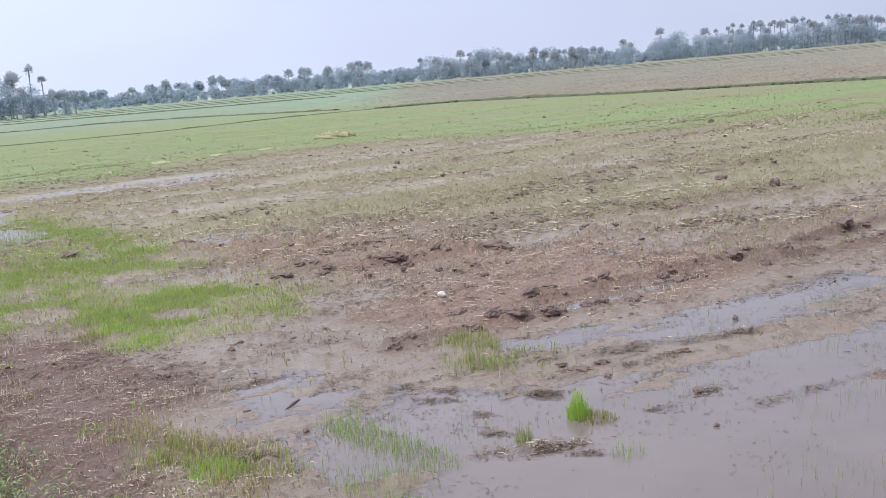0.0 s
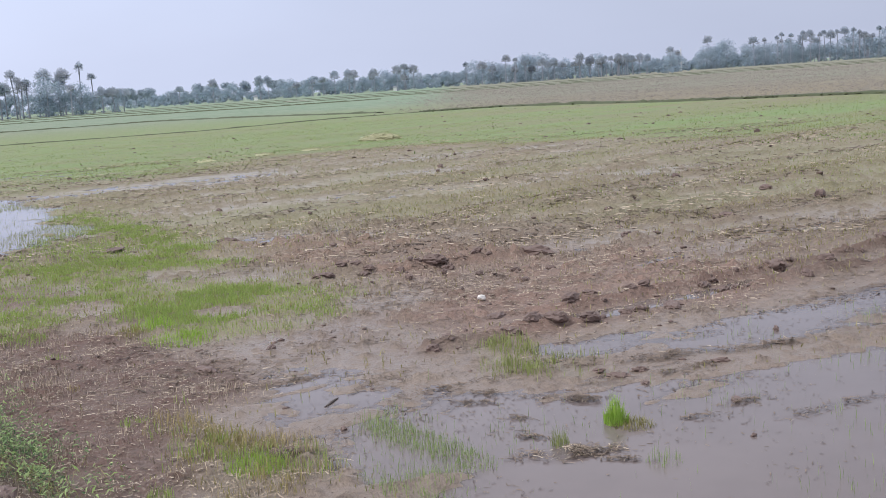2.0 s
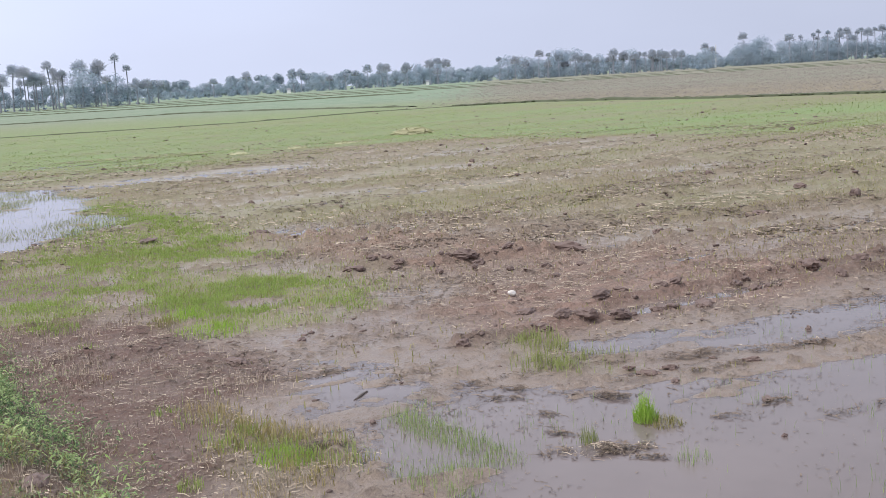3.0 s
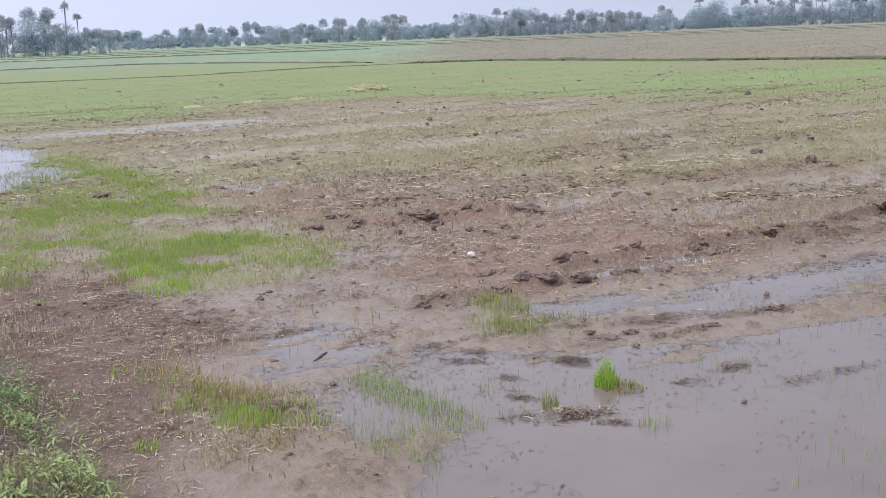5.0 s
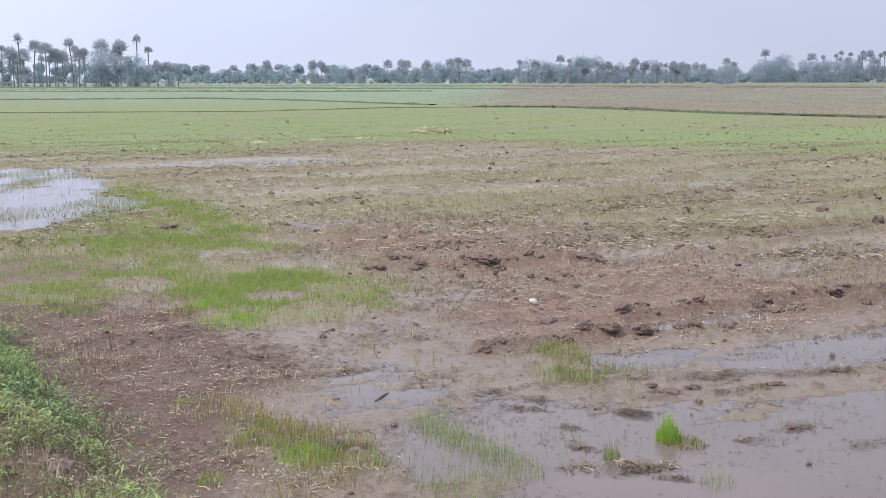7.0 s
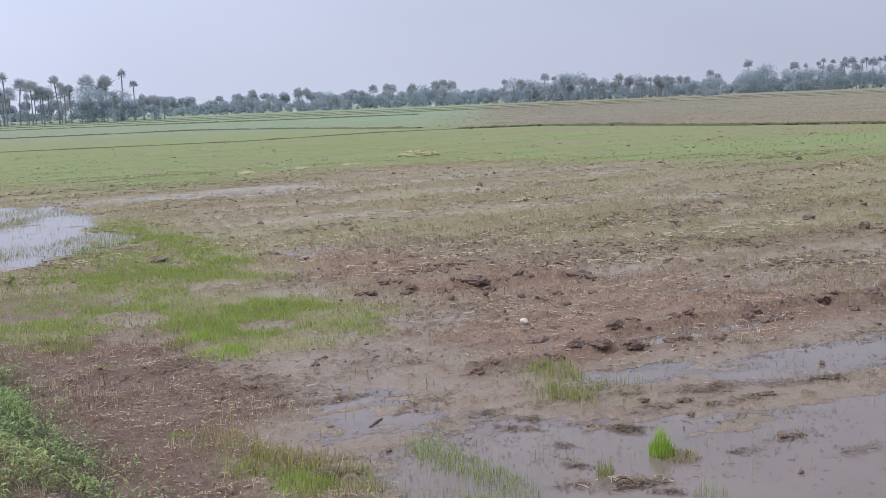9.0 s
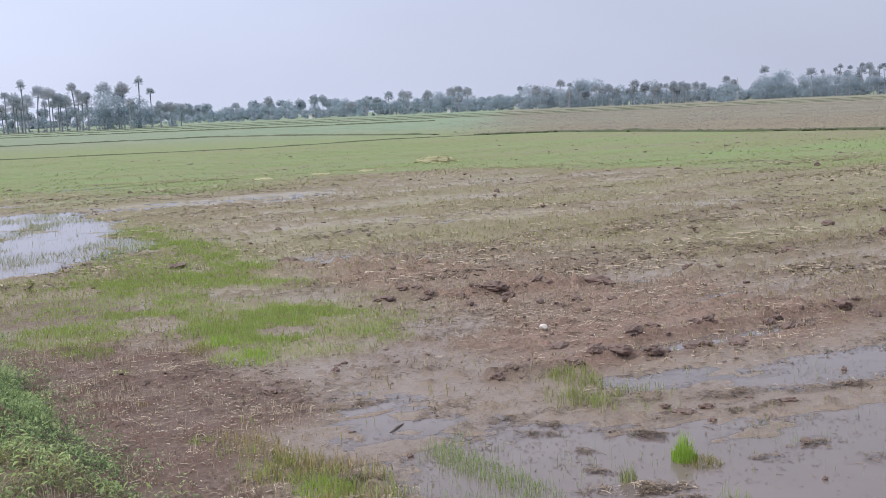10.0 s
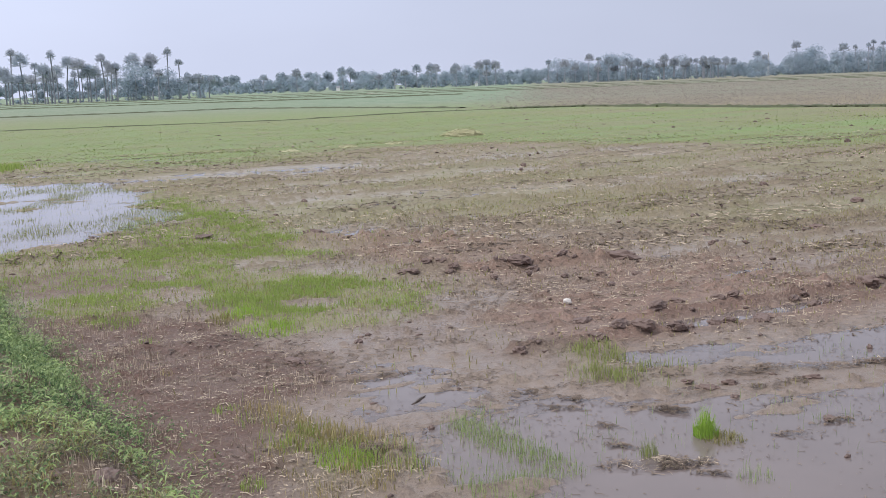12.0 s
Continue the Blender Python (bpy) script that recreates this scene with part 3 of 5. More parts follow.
def straw_arrays(x, y, z, length, w, rise=0.09):
    """Bent straws that lie on the soil."""
    n = len(x)
    a = rng.uniform(0, 2 * np.pi, n)
    dx, dy = np.cos(a), np.sin(a)
    bend = rng.normal(0, 0.045, n) * length
    lift, tilt = rng.uniform(0.05, 1, n) * rise * length, rng.uniform(0, 0.35, n) * length * rise * 2
    v = np.empty((n, 6, 3))
    for k, (s, up, off) in enumerate(((-0.5, 0.0, 0.0), (0.0, 1.0, 1.0), (0.5, 0.0, 0.0))):
        cx, cy = x + dx * s * length - dy * off * bend, y + dy * s * length + dx * off * bend
        cz = z + 0.004 + up * lift + (k == 2) * tilt
        v[:, 2 * k] = np.stack([cx - dy * w / 2, cy + dx * w / 2, cz], -1)
        v[:, 2 * k + 1] = np.stack([cx + dy * w / 2, cy - dx * w / 2, cz + 0.3 * w], -1)
    f = np.array([[0, 1, 3], [0, 3, 2], [2, 3, 5], [2, 5, 4]])[None] + 6 * np.arange(n)[:, None, None]
    return v.reshape(-1, 3), f.reshape(-1, 3)


def ico():
    bm = bmesh.new()
    bmesh.ops.create_icosphere(bm, subdivisions=1, radius=1.0)
    v, f = np.array([p.co[:] for p in bm.verts]), np.array([[p.index for p in q.verts] for q in bm.faces])
    bm.free()
    return v, f


def lump_arrays(x, y, z, size):
    base, faces = ico()
    n = len(x)
    k = rng.uniform(0.35, 1.45, (n, len(base), 1)) * base[None]
    sx = np.stack([size * rng.uniform(0.8, 1.5, n), size * rng.uniform(0.8, 1.3, n), size * rng.uniform(0.35, 0.7, n)], -1)
    a = rng.uniform(0, 2 * np.pi, n)
    k = k * sx[:, None, :]
    rx = k[..., 0] * np.cos(a)[:, None] - k[..., 1] * np.sin(a)[:, None]
    ry = k[..., 0] * np.sin(a)[:, None] + k[..., 1] * np.cos(a)[:, None]
    v = np.stack([rx + x[:, None], ry + y[:, None], k[..., 2] + (z - 0.1 * sx[:, 2])[:, None]], -1)
    f = faces[None] + len(base) * np.arange(n)[:, None, None]
    return v.reshape(-1, 3), f.reshape(-1, 3)


def stuff(name, arrays, mat, label, category):
    return tagged(part(name, tri_mesh(name, *arrays), mat), label, category, kind="stuff")


def box_points(n, x0, x1, y0, y1):
    return rng.uniform(x0, x1, n), rng.uniform(y0, y1, n)


def fan_points(n, r0, r1, wide=28.0, power=1.0):
    """Places ahead of the bund, thinning with distance."""
    r = r0 + (r1 - r0) * rng.uniform(0, 1, n) ** power
    a = np.radians(rng.uniform(-wide, wide, n))
    return r * np.sin(a), r * np.cos(a)


def keep(x, y, chance):
    k = rng.uniform(0, 1, len(x)) < chance
    return x[k], y[k]


def chance_of(x, y, fn):
    return fn(masks(x, y), x, y)


def grow(name, pts, fn, h, w, lean, mat, label, category="grass", lift=0.0, form=blade_arrays):
    x, y = pts
    x, y = keep(x, y, chance_of(x, y, fn))
    n = len(x)
    z = np.maximum(height(x, y), -0.012)
    hh = rng.uniform(*h, n) * (0.7 + 0.6 * fbm(x, y, 0.5, 2, 91))
    z = z + lift * rng.uniform(0, 1, n) * (0.25 + 1.5 * clumpy(x, y, 0.22, 0.32, 0.68, 129))
    return stuff(name, form(x, y, z, hh, rng.uniform(*w, n), rng.uniform(*lean, n)), mat, label, category)


# ---- grass ----
def litter(name, pts, fn, length, w, mat, label, rise=0.09):
    x, y = pts
    x, y = keep(x, y, chance_of(x, y, fn))
    n = len(x)
    z = np.maximum(height(x, y), 0.0)
    return stuff(name, straw_arrays(x, y, z, rng.uniform(*length, n), rng.uniform(*w, n), rise), mat, label, "straw")


def clumpy(x, y, scale, lo, hi, seed):
    return smooth(lo, hi, fbm(x, y, scale, 4, seed))


def rowy(x, y, scale, lo, hi, seed):
    """Clumps drawn out along the way the field was ploughed."""
    return clumpy(0.22 * (0.84 * x + 0.54 * y), 0.84 * y - 0.54 * x, scale, lo, hi, seed)


grow("sprouting_grass", box_points(620000, -6.2, 0.0, 7.3, 19.5),
     lambda m, x, y: m["sward"] ** 1.5 * (0.16 + 0.80 * clumpy(x, y, 0.5, 0.40, 0.66, 101)) * smooth(22, 9, y) * 0.95,
     (0.018, 0.058), (0.0022, 0.0045), (0.1, 0.8), M_SPROUT, "dense patch of bright green sprouting grass in mud")
grow("sward_stubble", box_points(160000, -6.2, 0.0, 7.3, 19.5), lambda m, x, y: 0.35 * m["sward"] * (0.2 + 0.8 * clumpy(x, y, 0.4, 0.45, 0.68, 104)) * smooth(22, 9, y),
     (0.015, 0.05), (0.0022, 0.0045), (0.2, 1.0), M_OLIVE, "dull yellow stubble mixed through the green patch")
grow("sprouting_grass", box_points(60000, -13.5, -7.5, 21.5, 28.5), lambda m, x, y: 0.3 * m["sward"],
     (0.08, 0.16), (0.012, 0.02), (0.1, 0.6), M_SPROUT, "green grass patch beside the flooded corner")
grow("sprouting_grass", box_points(130000, -6.0, -2.4, 8.2, 18.4), lambda m, x, y: 0.5 * m["thin"] * (0.15 + 0.85 * clumpy(x, y, 0.5, 0.42, 0.68, 102)),
     (0.025, 0.06), (0.003, 0.006), (0.1, 0.8), M_SPROUT, "thin scattered green shoots on brown mud")
grow("dry_stubble", box_points(60000, -3.8, 0.0, 3.4, 8.8), lambda m, x, y: np.clip(0.4 * m["bare"] + 0.7 * m["yellow"], 0, 1) * (0.1 + 0.9 * clumpy(x, y, 0.35, 0.45, 0.66, 106)),
     (0.015, 0.065), (0.002, 0.0045), (0.05, 0.8), M_STRAW, "dry upright straw stubble on dark soil", "stubble")
grow("dry_stubble", box_points(110000, -1.5, 7.0, 6.8, 15.0), lambda m, x, y: (0.12 + 0.3 * m["ploughed"]) * (1 - m["flood"]) * (1 - m["sward"]) * (0.05 + 0.95 * rowy(x, y, 0.45, 0.46, 0.64, 108)),
     (0.015, 0.055), (0.0025, 0.005), (0.1, 0.9), M_STRAW, "dry straw stubble over ploughed mud", "stubble")
grow("water_sprouts", box_points(60000, -0.5, 0.6, 4.1, 6.2), lambda m, x, y: 0.26 * m["veil"] * (0.08 + 0.92 * np.maximum(0.35 * clumpy(x, y, 0.3, 0.42, 0.62, 153), smooth(0.16, 0.05, along([(-0.2, 5.45), (0.0, 5.15), (0.27, 4.75)], x, y)))),
     (0.02, 0.07), (0.0015, 0.0032), (0.05, 0.4), M_VEIL, "thin pale green shoots standing in water")
grow("water_sprouts", box_points(16000, -0.8, 3.6, 3.8, 7.6), lambda m, x, y: 0.32 * np.maximum(m["flood"], 0.6 * m["sheen"]) * (0.06 + clumpy(x, y, 0.5, 0.46, 0.66, 103)),
     (0.03, 0.085), (0.0015, 0.003), (0.03, 0.3), M_VEIL, "scattered thin shoots standing in muddy water")
grow("yellowing_grass", box_points(26000, -1.6, -0.2, 4.0, 6.2), lambda m, x, y: 0.5 * m["yellow"] ** 1.5 * (0.08 + 0.92 * clumpy(x, y, 0.25, 0.46, 0.66, 105)),
     (0.02, 0.075), (0.003, 0.006), (0.1, 0.8), M_OLIVE, "yellowing short grass and stubble on mud")
grow("dry_stubble", box_points(22000, -1.6, -0.2, 4.0, 6.2), lambda m, x, y: 0.5 * m["yellow"] * (0.06 + 0.94 * clumpy(x, y, 0.22, 0.46, 0.62, 161)),
     (0.03, 0.085), (0.0018, 0.0035), (0.05, 0.5), M_GOLD, "golden upright straw stubble on mud", "stubble")
litter("straw_litter", box_points(9000, -1.7, -0.2, 4.0, 6.2), lambda m, x, y: 0.45 * m["yellow"] * (0.15 + 0.85 * clumpy(x, y, 0.25, 0.42, 0.62, 155)),
       (0.02, 0.06), (0.003, 0.006), M_STRAW, "tan straw lying among yellowing stubble", 0.15)
grow("sprouting_grass", box_points(20000, -1.6, -0.2, 4.0, 6.2), lambda m, x, y: 0.55 * m["yellow"] * clumpy(x, y, 0.3, 0.52, 0.64, 107),
     (0.04, 0.09), (0.002, 0.004), (0.1, 0.5), M_SPROUT, "small green tufts among yellowing stubble")
grow("yellowing_grass", box_points(22000, 0.2, 1.3, 6.0, 7.2), lambda m, x, y: 0.2 * m["olive"] * (0.1 + 0.9 * clumpy(x, y, 0.3, 0.4, 0.62, 109)),
     (0.03, 0.08), (0.003, 0.005), (0.1, 0.5), M_PALE, "faded green grass on a wet mud rise")
grow("sparse_sprouts", fan_points(230000, 4.2, 32.0, 29), lambda m, x, y: (0.06 + 0.49 * smooth(7.0, 11.5, np.hypot(x, y))) * (1 - m["flood"]) * (1 - m["pool"]) * (1 - 0.6 * m["ploughed"]) * (1 - 0.8 * m["bare"]) * (1 - m["streak"])
     * (0.10 + 0.90 * rowy(x, y, 0.8, 0.42, 0.64, 111)), (0.015, 0.055), (0.003, 0.008), (0.2, 1.0), M_OLIVE, "sparse olive shoots scattered over the mud")
grow("sparse_sprouts", fan_points(50000, 12, 36.0, 29), lambda m, x, y: 0.5 * (1 - m["pool"]) * (1 - 0.7 * m["streak"])
     * rowy(x, y, 1.0, 0.46, 0.64, 113), (0.02, 0.05), (0.007, 0.014), (0.2, 1.0), M_PALE, "sparse pale green shoots scattered over the mud")
grow("meadow_grass", fan_points(200000, 20, 74.0, 29, 1.3), lambda m, x, y: m["meadow"] * (y < np.interp(x, *FIELD_END) - 0.6) * (0.1 + 0.9 * rowy(x, y, 1.6, 0.38, 0.62, 115)),
     (0.010, 0.024), (0.010, 0.020), (0.6, 1.6), M_MEADOW, "young green crop covering the far part of the field")


grow("crop_tufts", fan_points(16000, 20, 66.0, 29, 1.4), lambda m, x, y: 0.8 * m["meadow"] * (y < np.interp(x, *FIELD_END) - 0.6) * (0.04 + 0.96 * rowy(x, y, 1.1, 0.48, 0.66, 167)),
     (0.025, 0.06), (0.018, 0.036), (0.3, 1.2), M_CROP_DEEP, "darker green tufts through the young crop")


def bund_points(n, y0, y1):
    t, s = rng.uniform(y0, y1, n), rng.uniform(-0.25, 1.7, n)
    return BUND_POINT[0] + t * BUND_WAY[0] + s * BUND_OUT[0], BUND_POINT[1] + t * BUND_WAY[1] + s * BUND_OUT[1]


def bund_run(x, y):
    return (x - BUND_POINT[0]) * BUND_WAY[0] + (y - BUND_POINT[1]) * BUND_WAY[1]


def bund_cover(m, x, y):
    s = bund_depth(x, y)
    hole = 1 - smooth(0.25, 0.12, np.hypot(x + 1.46, 0.7 * (y - 4.03))) - smooth(0.24, 0.10, np.hypot(0.7 * (x + 2.02), y - 4.33))
    edge = 0.16 * smooth(-0.26, -0.04, s) + 0.84 * smooth(-0.05, 0.12, s)
    return edge * np.clip(hole, 0, 1) * (0.3 + 0.7 * clumpy(x, y, 0.3, 0.38, 0.58, 119))


def bund_fresh(m, x, y):
    """Share of fresh leaves: the trodden end is half dry."""
    worn = smooth(0.75, 0.1, bund_run(x, y) + 1.2 * (fbm(x, y, 0.5, 3, 127) - 0.5))
    return 1 - 0.72 * worn


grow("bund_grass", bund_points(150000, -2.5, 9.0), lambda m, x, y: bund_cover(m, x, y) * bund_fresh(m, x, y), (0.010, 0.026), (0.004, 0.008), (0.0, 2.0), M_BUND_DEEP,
     "low weeds under the bund's leafy cover, darkened as shade", lift=0.03, form=leaflet_arrays)
grow("bund_grass", bund_points(120000, -2.5, 9.0), lambda m, x, y: bund_cover(m, x, y) * bund_fresh(m, x, y), (0.016, 0.040), (0.005, 0.011), (0.0, 2.0), M_BUND,
     "lush green creeping weeds on the field bund", lift=0.09, form=leaflet_arrays)
grow("bund_grass", bund_points(70000, -2.5, 9.0), lambda m, x, y: bund_cover(m, x, y) * bund_fresh(m, x, y) ** 2 * clumpy(x, y, 0.4, 0.42, 0.6, 125), (0.025, 0.06), (0.0018, 0.0035), (0.3, 1.6), M_BUND,
     "fine green grass growing on the field bund", lift=0.06)
grow("dry_bund_grass", bund_points(60000, -2.5, 1.6), lambda m, x, y: 0.8 * bund_cover(m, x, y) * (1 - bund_fresh(m, x, y)), (0.012, 0.034), (0.004, 0.008), (0.0, 2.0), M_DRYBUND,
     "faded half-dry weeds on the worn bund top", lift=0.055, form=leaflet_arrays)
grow("dry_bund_grass", bund_points(40000, -2.5, 1.6), lambda m, x, y: 0.6 * bund_cover(m, x, y) * (1 - bund_fresh(m, x, y)), (0.02, 0.055), (0.0018, 0.0035), (0.5, 2.4), M_OLIVE,
     "thin dry grass stems on the worn bund top", lift=0.05)
grow("bund_grass", bund_points(60000, -14.0, -2.5), bund_cover, (0.02, 0.05), (0.010, 0.018), (0.0, 2.0), M_BUND, "lush green creeping weeds on the field bund", lift=0.05, form=leaflet_arrays)
grow("water_sprouts", box_points(260000, -14, -4.3, 12, 23), lambda m, x, y: 0.42 * m["pool"] * (0.06 + 0.94 * clumpy(x, 0.45 * y, 0.7, 0.48, 0.66, 123)),
     (0.02, 0.06), (0.0025, 0.005), (0.05, 0.4), M_PALE, "pale green shoots standing in the flooded corner")
grow("bund_grass", bund_points(46000, -2.5, 9.0), lambda m, x, y: bund_cover(m, x, y) * clumpy(x, y, 0.35, 0.46, 0.62, 121),
     (0.018, 0.045), (0.005, 0.010), (0.0, 1.6), M_BUND_BRIGHT, "brighter yellow-green weeds on the field bund", lift=0.075, form=leaflet_arrays)


# ---- straw litter and small lumps ----
litter("straw_litter", box_points(40000, -3.8, 0.2, 3.3, 8.8), lambda m, x, y: 0.65 * np.maximum(m["bare"], 0.7 * m["yellow"]) * (0.2 + 0.8 * clumpy(x, y, 0.4, 0.42, 0.62, 131)),
       (0.006, 0.024), (0.0025, 0.0065), M_STRAW, "pale broken chips of straw on dark bare soil", 0.12)
litter("straw_litter", box_points(11000, -3.8, 0.2, 3.3, 8.8), lambda m, x, y: 0.8 * np.maximum(m["bare"], 0.8 * m["yellow"]) * (0.1 + 0.9 * clumpy(x, y, 0.3, 0.45, 0.65, 159)),
       (0.025, 0.075), (0.002, 0.0045), M_STRAW, "pale straws scattered on dark bare soil", 0.10)
litter("straw_litter", box_points(60000, -3.0, 6.5, 6.4, 15.0), lambda m, x, y: (0.55 * m["ploughed"] + 0.2 + 0.25 * m["red"]) * (1 - m["flood"]) * (1 - 0.8 * m["sward"]) * (0.08 + 0.92 * rowy(x, y, 0.4, 0.46, 0.64, 133)),
       (0.012, 0.065), (0.003, 0.0058), M_STRAW, "pale broken straw scattered over ploughed mud", 0.1)
litter("straw_litter", box_points(9000, -0.3, 2.6, 6.9, 10.6), lambda m, x, y: 0.5 * m["red"] * (0.1 + 0.9 * clumpy(0.84 * x * 0.4 + 0.54 * y * 0.4, 0.84 * y - 0.54 * x, 0.3, 0.46, 0.64, 157)),
       (0.015, 0.06), (0.003, 0.007), M_STRAW, "pale straw strands along reddish plough ridges", 0.1)
litter("straw_litter", box_points(30000, -5.0, 0.0, 7.4, 13.0), lambda m, x, y: 0.3 * m["sward"] * clumpy(x, y, 0.6, 0.48, 0.68, 134),
       (0.015, 0.05), (0.004, 0.009), M_STRAW, "pale broken straw lying among sprouting grass")
litter("straw_litter", fan_points(70000, 11, 34, 29), lambda m, x, y: 0.9 * rowy(x, y, 0.8, 0.5, 0.66, 135) * (1 - m["pool"]),
       (0.04, 0.14), (0.007, 0.014), M_STRAW, "straw litter on the far wet mud")
litter("rotten_straw", box_points(36000, -0.9, 4.6, 3.6, 8.0), lambda m, x, y: 0.9 * (0.75 - 0.5 * m["flood"] * smooth(5.8, 4.8, y)) * (0.02 + clumpy(0.5 * (0.84 * x + 0.54 * y), 0.84 * y - 0.54 * x, 0.26, 0.56, 0.70, 137)) * (1 - m["bare"]),
       (0.006, 0.034), (0.002, 0.005), M_ROT, "dark rotten straw floating in muddy water")
# dark chips strewn on the bare soil in place of crumb shadows
litter("rotten_straw", box_points(16000, -3.8, 0.0, 3.4, 8.8), lambda m, x, y: 0.8 * m["bare"] * (0.1 + 0.9 * clumpy(x, y, 0.3, 0.46, 0.64, 169)),
       (0.006, 0.03), (0.003, 0.007), M_ROT, "dark crumbs on bare soil, standing in for small shadows", 0.2)
litter("rotten_straw", box_points(22000, -1.6, 4.2, 4.4, 8.4), lambda m, x, y: 0.8 * (1 - m["bare"]) * (1 - 0.8 * m["flood"] * smooth(5.6, 4.8, y)) * (0.06 + 0.94 * clumpy(x, y, 0.3, 0.46, 0.66, 163)),
       (0.005, 0.022), (0.0022, 0.0055), M_ROT, "dark crumbs of rotten straw on wet mud", 0.15)
litter("rotten_straw", box_points(26000, -1.6, 3.6, 5.6, 9.4), lambda m, x, y: 0.9 * clumpy(0.84 * x * 0.35 + 0.54 * y * 0.35, 0.84 * y - 0.54 * x, 0.16, 0.60, 0.72, 149) * (1 - 0.7 * m["flood"]) * (1 - m["sward"]),
       (0.015, 0.06), (0.003, 0.007), M_ROT, "dark straw strands trampled into wet mud")
litter("rotten_straw", fan_points(40000, 11, 32, 29), lambda m, x, y: 0.9 * rowy(x, y, 0.6, 0.52, 0.68, 147) * (1 - m["pool"]),
       (0.04, 0.16), (0.010, 0.022), M_ROT, "dark rotten straw on the far wet mud")
litter("rotten_straw", box_points(40000, -3.0, 6.5, 6.4, 16.0), lambda m, x, y: 0.9 * rowy(x, y, 0.3, 0.54, 0.68, 139) * (1 - m["sward"]),
       (0.02, 0.07), (0.004, 0.010), M_ROT, "dark rotten straw pressed into the mud")


def lumps(name, pts, fn, size, label):
    x, y = pts
    x, y = keep(x, y, chance_of(x, y, fn))
    n = len(x)
    s = size[0] + (size[1] - size[0]) * rng.uniform(0, 1, n) ** 4
    return stuff(name, lump_arrays(x, y, np.maximum(height(x, y), -0.004), s), M_CLOD, label, "soil")


def on_ridges(x, y):
    return smooth(0.06, 0.14, along(FURROW, x, y)) * np.maximum.reduce([np.exp(-(along(line, x, y) / 0.16) ** 2) for line in (RIDGE_NEAR, RIDGE_BACK, RIDGE_FAR, MUD_BANK)])


lumps("soil_lumps", box_points(44000, -3.2, 6.0, 3.6, 13.0), lambda m, x, y: np.clip(0.05 + 0.16 * on_ridges(x, y) + (0.20 + 0.25 * smooth(10.5, 12.0, y)) * m["ploughed"] * clumpy(x, y, 0.5, 0.48, 0.68, 141) + 0.05 * m["bare"], 0, 1) * (1 - 0.9 * m["sward"]) * (1 - 0.95 * m["flood"]) * (1 - 0.9 * m["sheen"]) * (1 - m["veil"]),
      (0.004, 0.024), "small dark lumps of wet soil")
lumps("soil_lumps", fan_points(9000, 11, 36, 29), lambda m, x, y: 0.5 * clumpy(x, y, 1.5, 0.42, 0.68, 143) * (1 - m["pool"]) + 0.02 * (1 - m["pool"]),
      (0.010, 0.045), "scattered dark lumps on the far mud")
lumps("soil_lumps", fan_points(2600, 26, 68, 29, 1.4), lambda m, x, y: 0.1 + 0.6 * rowy(x, y, 1.5, 0.5, 0.66, 165), (0.02, 0.085), "scattered dark lumps in the far green field")


def till(x, y):
    return smooth(-8, 7, x - 0.04 * y + 6.0 * (fbm(x, y, 12.0, 3, 83) - 0.5))


bx = rng.uniform(1.0, 27.0, 900)
by = np.interp(bx, *FIELD_END) + rng.normal(0, 0.3, 900)
stuff("bund_lumps", lump_arrays(bx, by, height(bx, by) + 0.06, rng.uniform(0.03, 0.11, 900)), M_RIDGE, "dark clods piled along the far field bund", "soil")

ty = 44 + 171 * rng.uniform(0, 1, 90000) ** 1.6
tx = rng.uniform(-0.04, 0.50, 90000) * ty
tx, ty = keep(tx, ty, 0.9 * till(tx, ty) * (ty > np.interp(tx, *FIELD_END) + 0.5) * (0.35 + 0.65 * clumpy(tx, ty, 5, 0.4, 0.62, 145)))
stuff("ploughed_lumps", lump_arrays(tx, ty, height(tx, ty), rng.uniform(0.02, 0.05, len(tx)) * (0.6 + ty / 90)), M_TILTH, "rough ploughed soil lumps in the far brown field", "soil")


# ---- single clods, stone, stick ----
def clod(x, y, size, squat=0.5, seed=0, stretch=1.0, ragged=0.72):
    bm = bmesh.new()
    bmesh.ops.create_icosphere(bm, subdivisions=3, radius=1.0)
    for v in bm.verts:
        p = v.co.copy()
        k = 1 + ragged * (0.5 * noise.noise(p * 1.3 + Vector((seed, 0, 0))) + 0.4 * noise.noise(p * 2.9 + Vector((0, seed, 0))) + 0.25 * noise.noise(p * 6))
        v.co = Vector((p.x * k * size * stretch, p.y * k * size * 0.8, p.z * k * size * squat))
    ob = part("mud_clod", bm, M_CLOD)
    z = float(np.maximum(height(np.array([x]), np.array([y])), -0.005)[0])
    ob.matrix_world = pose(x, y, z + size * squat * 0.25, 0, 0, seed * 47.0)
    return ob


